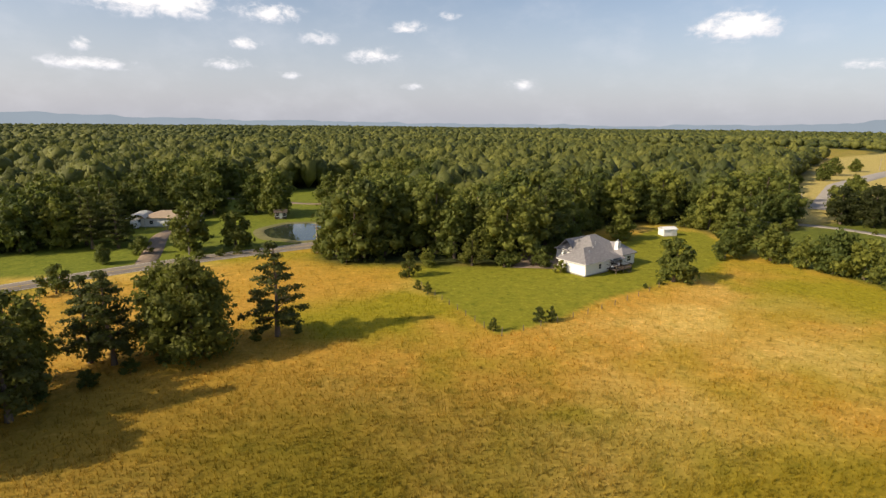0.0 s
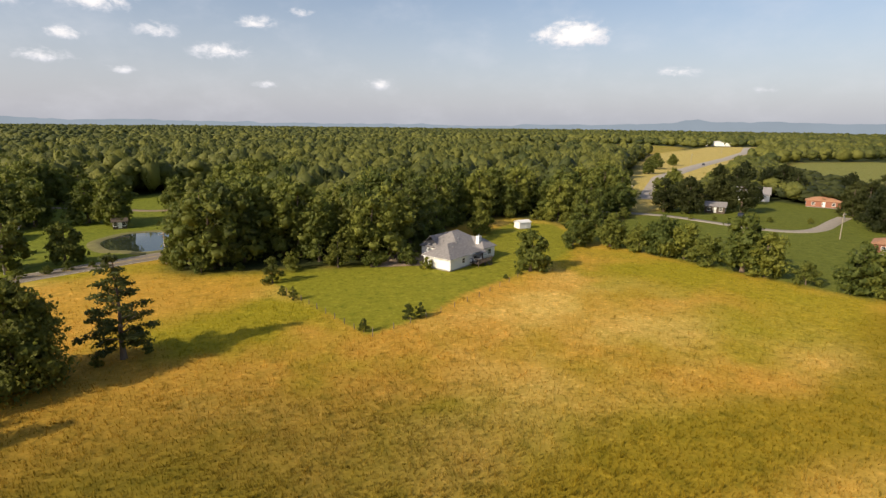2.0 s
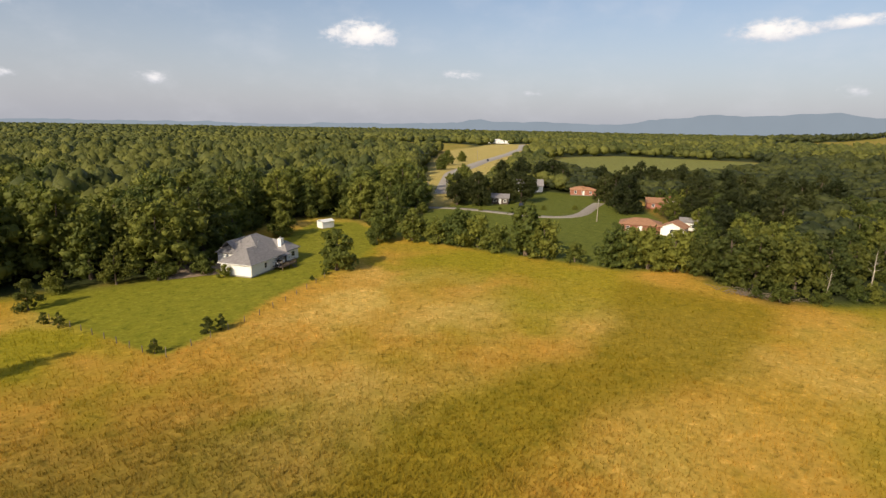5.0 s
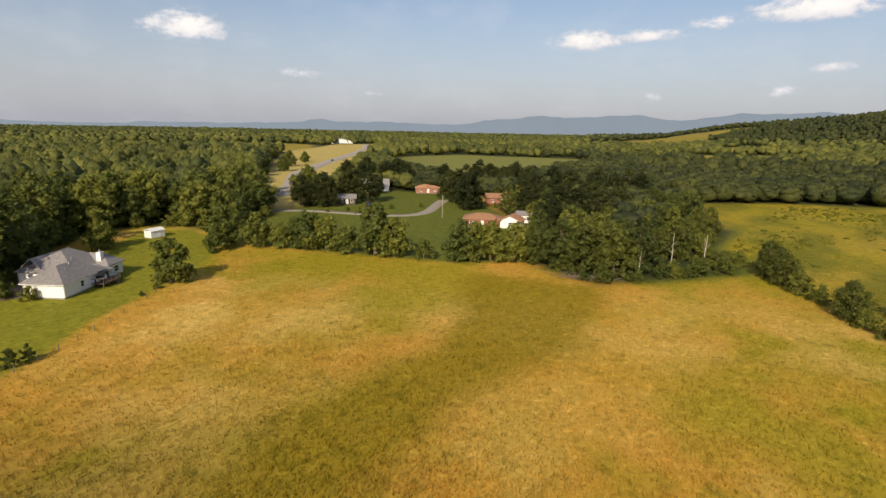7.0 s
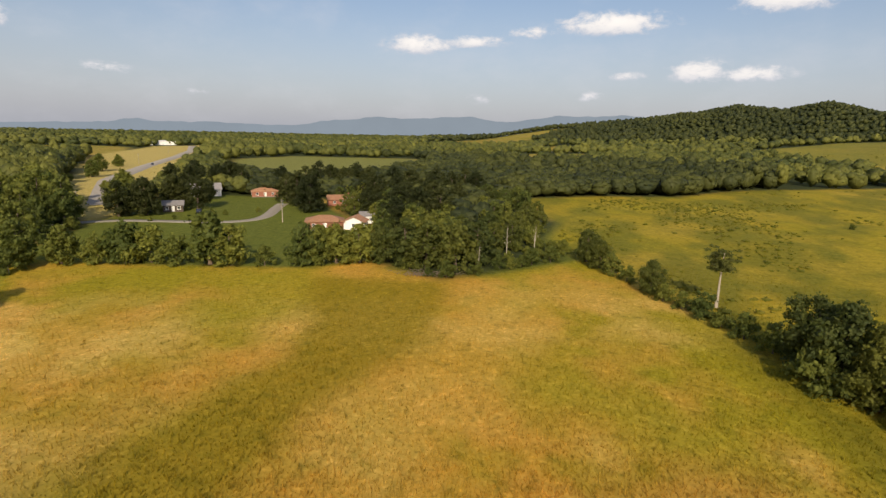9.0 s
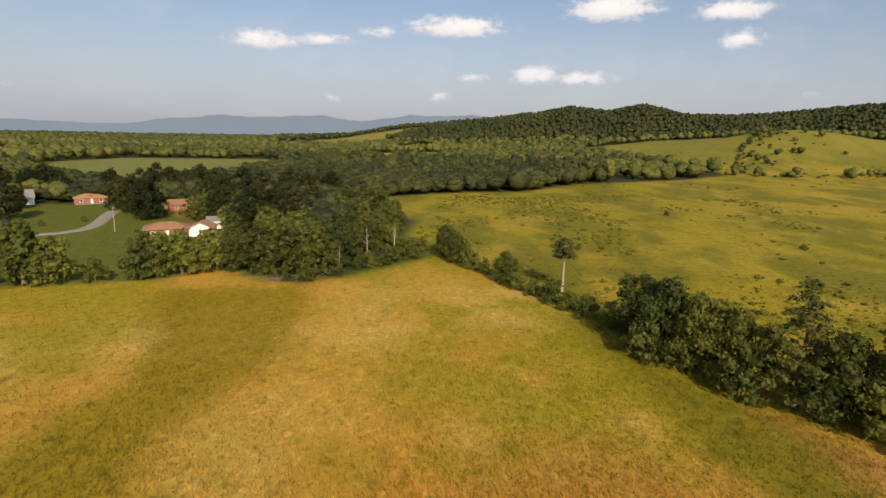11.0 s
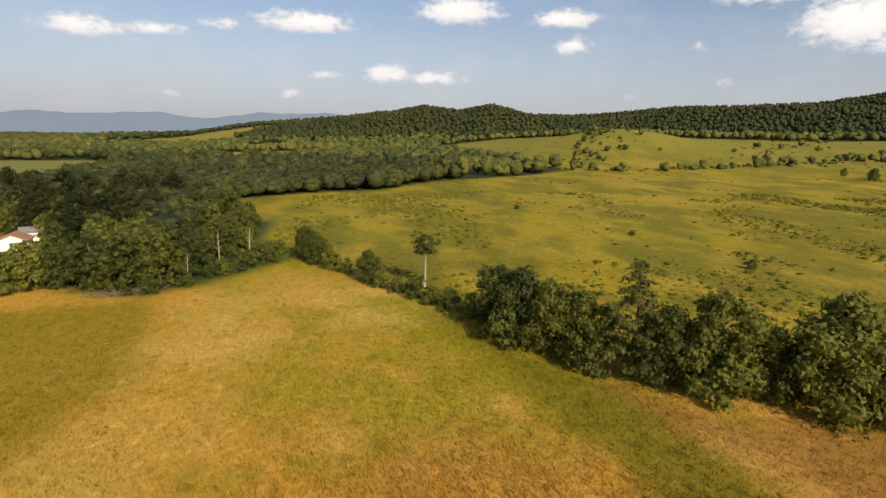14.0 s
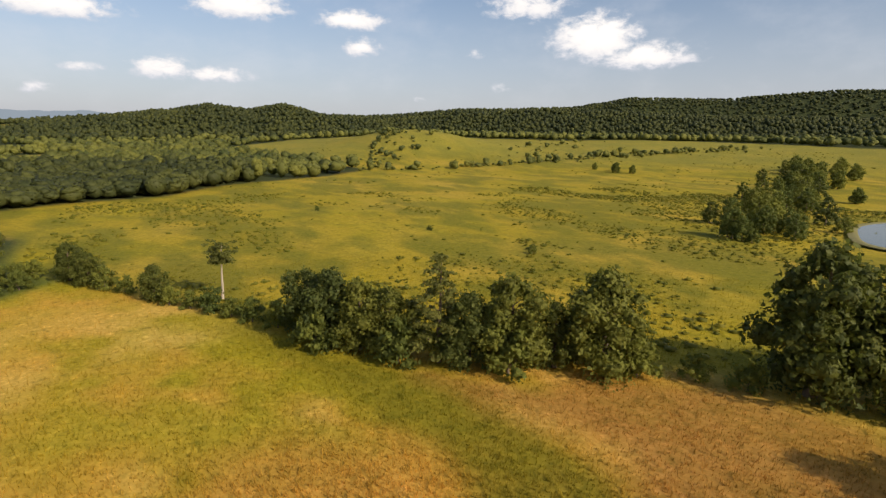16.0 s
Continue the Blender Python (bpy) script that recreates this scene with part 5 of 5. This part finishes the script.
def ranch(name, label, x, y, turn, length, depth_, eave, ridge, roof, wall, hipped=False, wing=None, chimney=False):
    """A one-storey house with roof, windows and doors."""
    h = tagged(new(name), label, "house")
    h.matrix_basis = pose(x, y, 0, 0, 0, turn)
    L, D = length / 2, depth_ / 2
    part("foundation", box((-L + 0.05, -D + 0.05, 0), (L - 0.05, D - 0.05, 0.25)), M_BLOCK, h)
    if hipped:
        part("wall", siding(-L, L, -D, D, 0.25, eave), wall, h)
        part("roof", hip_roof(-L, L, -D, D, eave + 0.16, ridge), roof, h)
    else:
        bm = gable_walls(-L, L, -D, D, eave, ridge - 0.2)
        bmesh.ops.translate(bm, verts=bm.verts[:], vec=(0, 0, 0.02))
        part("wall", bm, wall, h)
        part("roof", gable_roof(-L, L, -D, D, eave + 0.1, ridge), roof, h)
    for side, v in (("-v", -D - 0.03), ("+v", D + 0.03)):
        for k in range(3):
            u = -L + length * (k + 0.7) / 3.4
            window(h, u, v, 0.95, 1.2, 1.2, side)
        door(h, -L + length * 0.52, v, 0.28, side, M_TRIM)
    window(h, -L - 0.03, 0, 0.95, 1.0, 1.2, "-u")
    window(h, L + 0.03, 0, 0.95, 1.0, 1.2, "+u")
    if wing:
        a, b, c = wing
        part("wing_wall", gable_walls(L - a - 0.5, L - 0.5, -D - b, -D, eave - 0.1, eave + 0.9), M_WHITE, h)
        part("wing_roof", gable_roof(L - a - 0.5, L - 0.5, -D - b, -D + 0.3, eave, eave + 1.15), c, h)
    if chimney:
        part("chimney", box((L * 0.3, -0.4, ridge - 0.5), (L * 0.3 + 0.9, 0.4, ridge + 0.8), 0.02), M_BRICK, h)
    return h


ranch("grey_house", "pale house with a grey gable roof among dark trees", 197, 207, -42, 13, 9, 3.0, 6.0, M_SHINGLE, M_WHITE)
ranch("brick_house", "red brick ranch house with a white porch", 204, 135, -52, 13, 8, 2.6, 4.4, M_RED_ROOF, M_BRICK, False, (4, 2.0, M_TRIM), True)
ranch("brick_house", "low house with a weathered red roof under the trees", 210, 183, -48, 12, 8, 2.6, 4.2, M_RED_ROOF, M_BRICK, True)
# brick instead of white walls, a darker colour standing for cloud shade
ranch("orange_roof_house", "long ranch house with an orange-brown roof", 151, 107, -56, 12, 8, 2.6, 4.4, M_RED_ROOF, M_BRICK, True)
ranch("orange_roof_house", "ranch house with orange-brown roof and white gable end", 155.5, 98, 20, 6.5, 7, 2.5, 4.4, M_RED_ROOF, M_WHITE)
ranch("white_cottage", "small pale two-tone house behind the hedge", 168, 101, -56, 5, 5, 2.7, 4.0, M_SHINGLE, M_WHITE)
ranch("white_outbuilding", "small outbuilding with a white gable and rusty roof", 167, 87, 30, 7, 5, 2.4, 3.8, M_RED_ROOF, M_WHITE)
ranch("brick_house", "red brick house half hidden by trees", 188, 74, -64, 8, 7, 2.6, 4.0, M_RED_ROOF, M_BRICK, True)
ranch("dark_cottage", "dark weathered cottage under the trees", 153, 178, -45, 7, 6, 2.5, 4.2, M_SHINGLE, M_DECK)
ranch("roadside_house", "low tan-roofed house behind trees", -84, 170, 4, 15, 9, 2.8, 4.6, M_TAN_ROOF, M_WHITE, True)
ranch("brick_house", "red brick house in a forest clearing", -36, 318, 10, 12, 9, 3.2, 7.0, M_RED_ROOF, M_BRICK, False, None, True)
ranch("pond_hut", "small brown timber hut beside the pond", -54, 183, 15, 3.6, 3.0, 2.2, 3.2, M_DECK, M_DECK)
ranch("warehouse", "long white roadside building far along the highway", 690, 815, -40, 40, 16, 6, 8, M_TRIM, M_WHITE)


def carport():
    """A white barrel-roofed canopy over a parked camper."""
    c = tagged(new("carport"), "cream barrel-roofed metal carport", "carport")
    c.matrix_basis = pose(-92, 166.5, 0, 0, 0, 10)
    bm = bmesh.new()
    n = 12
    rows = []
    for v in (-4.5, 4.5):
        rows.append([bm.verts.new((2.6 * math.cos(math.pi * k / n), v, 3.0 + 1.3 * math.sin(math.pi * k / n))) for k in range(n + 1)])
    for k in range(n):
        bm.faces.new((rows[0][k], rows[0][k + 1], rows[1][k + 1], rows[1][k]))
    bmesh.ops.solidify(bm, geom=bm.faces[:], thickness=0.06)
    part("canopy", bm, M_TRIM, c)
    for u in (-2.5, 2.5):
        for v in (-4.3, 0, 4.3):
            part("post", box((u - 0.05, v - 0.05, 0), (u + 0.05, v + 0.05, 3.05)), M_METAL, c)


carport()


def vehicle(name, label, x, y, turn, paint, long=4.5, tall=1.5, z=0.0, boxy=False):
    car = tagged(new(name), label, "car")
    car.matrix_basis = pose(x, y, z, 0, 0, turn)
    L = long / 2
    profile = [(-L, 0.35), (-L, 0.85), (-L * 0.9, 0.95), (-L * 0.62, tall), (L * 0.25, tall), (L * 0.52, 0.98), (L * 0.95, 0.85), (L, 0.6), (L, 0.35)]
    if boxy:
        profile = [(-L, 0.4), (-L, tall), (L * 0.8, tall), (L * 0.98, tall * 0.6), (L, 0.4)]
    pts = [(a, -0.86, b) for a, b in profile] + [(a, 0.86, b) for a, b in profile]
    n = len(profile)
    faces = [tuple(range(n)), tuple(range(2 * n - 1, n - 1, -1))] + [(k, n + k, n + (k + 1) % n, (k + 1) % n) for k in range(n)]
    bm = prism(pts, faces)
    bmesh.ops.bevel(bm, geom=bm.edges[:], offset=0.06, segments=1, affect="EDGES")
    part("body", bm, paint, car)
    for s in (-1, 1):
        lo, hi = sorted((s * 0.85, s * 0.872))
        part("side_window", box((-L * 0.5, lo, tall * 0.66), (L * 0.2, hi, tall * 0.93)), M_GLASS, car)
        for u in (-L * 0.62, L * 0.62):
            bm = bmesh.new()
            bmesh.ops.create_cone(bm, cap_ends=True, segments=16, radius1=0.33, radius2=0.33, depth=0.22, matrix=Matrix.Translation((u, s * 0.78, 0.33)) @ Matrix.Rotation(radians(90), 4, "X"))
            wheel = part("wheel", bm, M_RUBBER, car)
            bm = bmesh.new()
            bmesh.ops.create_cone(bm, cap_ends=True, segments=12, radius1=0.2, radius2=0.2, depth=0.03, matrix=Matrix.Translation((u, s * 0.895, 0.33)) @ Matrix.Rotation(radians(90), 4, "X"))
            part("rim", bm, M_METAL, wheel)
    part("windscreen", prism([(L * 0.27, -0.7, tall - 0.05), (L * 0.5, -0.7, 1.02), (L * 0.5, 0.7, 1.02), (L * 0.27, 0.7, tall - 0.05), (L * 0.3, -0.7, tall), (L * 0.53, -0.7, 1.05), (L * 0.53, 0.7, 1.05), (L * 0.3, 0.7, tall)],
                             [(0, 1, 2, 3), (7, 6, 5, 4), (0, 4, 5, 1), (1, 5, 6, 2), (2, 6, 7, 3), (3, 7, 4, 0)]), M_GLASS, car)


vehicle("pickup_truck", "dark parked car in front of the tan-roofed house", -80.5, 162.5, 100, M_CAR_DARK, 5.2, 1.75)
vehicle("camper_van", "white boxy camper van parked under the carport", -92, 164.5, 100, M_CAR_WHITE, 6.5, 2.7, 0.0, True)
vehicle("parked_car", "dark parked car beside the dark cottage", 155.0, 167.0, 40, M_CAR_DARK)
vehicle("highway_car", "white car on the pale highway", 215, 297, 52, M_CAR_WHITE, z=0.1)
vehicle("highway_car", "dark car on the pale highway", 330, 404, 44, M_CAR_DARK, z=0.1)


def utility_pole(x, y, tall, turn):
    p = tagged(new("utility_pole"), "weathered wooden utility pole with a crossarm", "utility pole", "utility poles")
    p.matrix_basis = pose(x, y, 0, 0, 0, turn)
    part("shaft", mesh_of("shaft", *tube([(0, 0, 0), (0, 0, tall * 0.5), (0, 0, tall)], [0.17, 0.15, 0.12], 10), True), M_POLE, p)
    part("crossarm", box((-1.2, -0.2, tall - 0.75), (1.2, -0.1, tall - 0.62), 0.01), M_POLE, p)
    for u in (-1.1, -0.4, 0.4, 1.1):
        bm = bmesh.new()
        bmesh.ops.create_cone(bm, cap_ends=True, segments=8, radius1=0.06, radius2=0.04, depth=0.2, matrix=Matrix.Translation((u, -0.15, tall - 0.52)))
        part("insulator", bm, M_METAL, p)
    bm = bmesh.new()
    bmesh.ops.create_cone(bm, cap_ends=True, segments=12, radius1=0.22, radius2=0.22, depth=0.75, matrix=Matrix.Translation((0.36, 0, tall - 1.6)))
    part("transformer", bm, M_METAL, p)


for x, y, tall, turn in ((-31.0, 134.2, 7.6, 40), (153.2, 126.3, 8.0, 20), (-61.5, 131.0, 7.6, 40), (330, 420, 9, 40), (470, 548, 9, 40), (128, 196, 9, 30)):
    utility_pole(x, y, tall, turn)


def fence_post(x, y, tall, lean):
    p = tagged(new("fence_post"), "weathered wooden fence post in the hay", "fence post", "fence posts")
    p.matrix_basis = pose(x, y, 0, lean, lean * 0.5, x * 40)
    part("post", mesh_of("post", *tube([(0, 0, -0.05), (0, 0, tall * 0.6), (0, 0, tall), (0, 0, tall + 0.01)], [0.07, 0.065, 0.06, 0.02], 8), True), M_POST, p)


EDGE = [(8.8, 80.7), (2, 94.7), (-4.7, 108.5)]
fence_post(9.4, 79.9, 1.5, 2)
for k in range(1, 10):
    q = k / 10 * 2
    i = min(int(q), 1)
    f_ = q - i
    fence_post(EDGE[i][0] * (1 - f_) + EDGE[i + 1][0] * f_ - 0.5, EDGE[i][1] * (1 - f_) + EDGE[i + 1][1] * f_, 1.05, 3 * math.sin(k * 2.3))
for k in range(1, 12):
    q = k / 12
    fence_post(10 + (47 - 10) * q, 80.5 + (110 - 80.5) * q - 2.2 * math.sin(q * 3.14), 1.0, 3 * math.sin(k * 1.7))


def brush_pile():
    rng = np.random.RandomState(8)
    pieces = []
    for _ in range(110):
        p = np.array([rng.normal() * 3.0, rng.normal() * 0.8, 0.15])
        a = rng.rand() * 6.283
        d = np.array([math.cos(a), math.sin(a), 0.5 * rng.rand()]) * (1 + 1.6 * rng.rand())
        q = np.linspace(0, 1, 3)[:, None]
        pieces.append(tube(p + d * q + [0, 0, 0.3] * np.sin(q * 3.1), [0.06, 0.045, 0.02], 4))
    ob = tagged(new("brush_pile", mesh_of("brush_pile", *join(pieces))), "heap of grey-brown cut branches at the wood edge", "brush pile")
    ob.data.materials.append(M_POST)
    ob.matrix_basis = pose(111.0, 50.5, 0, 0, 0, -62)


brush_pile()

retire(BIG + DUSK + CLOUD_SHADED + NEAR + WOOD + PINES + [FLAT_PINE] + BUSHES + CEDARS)
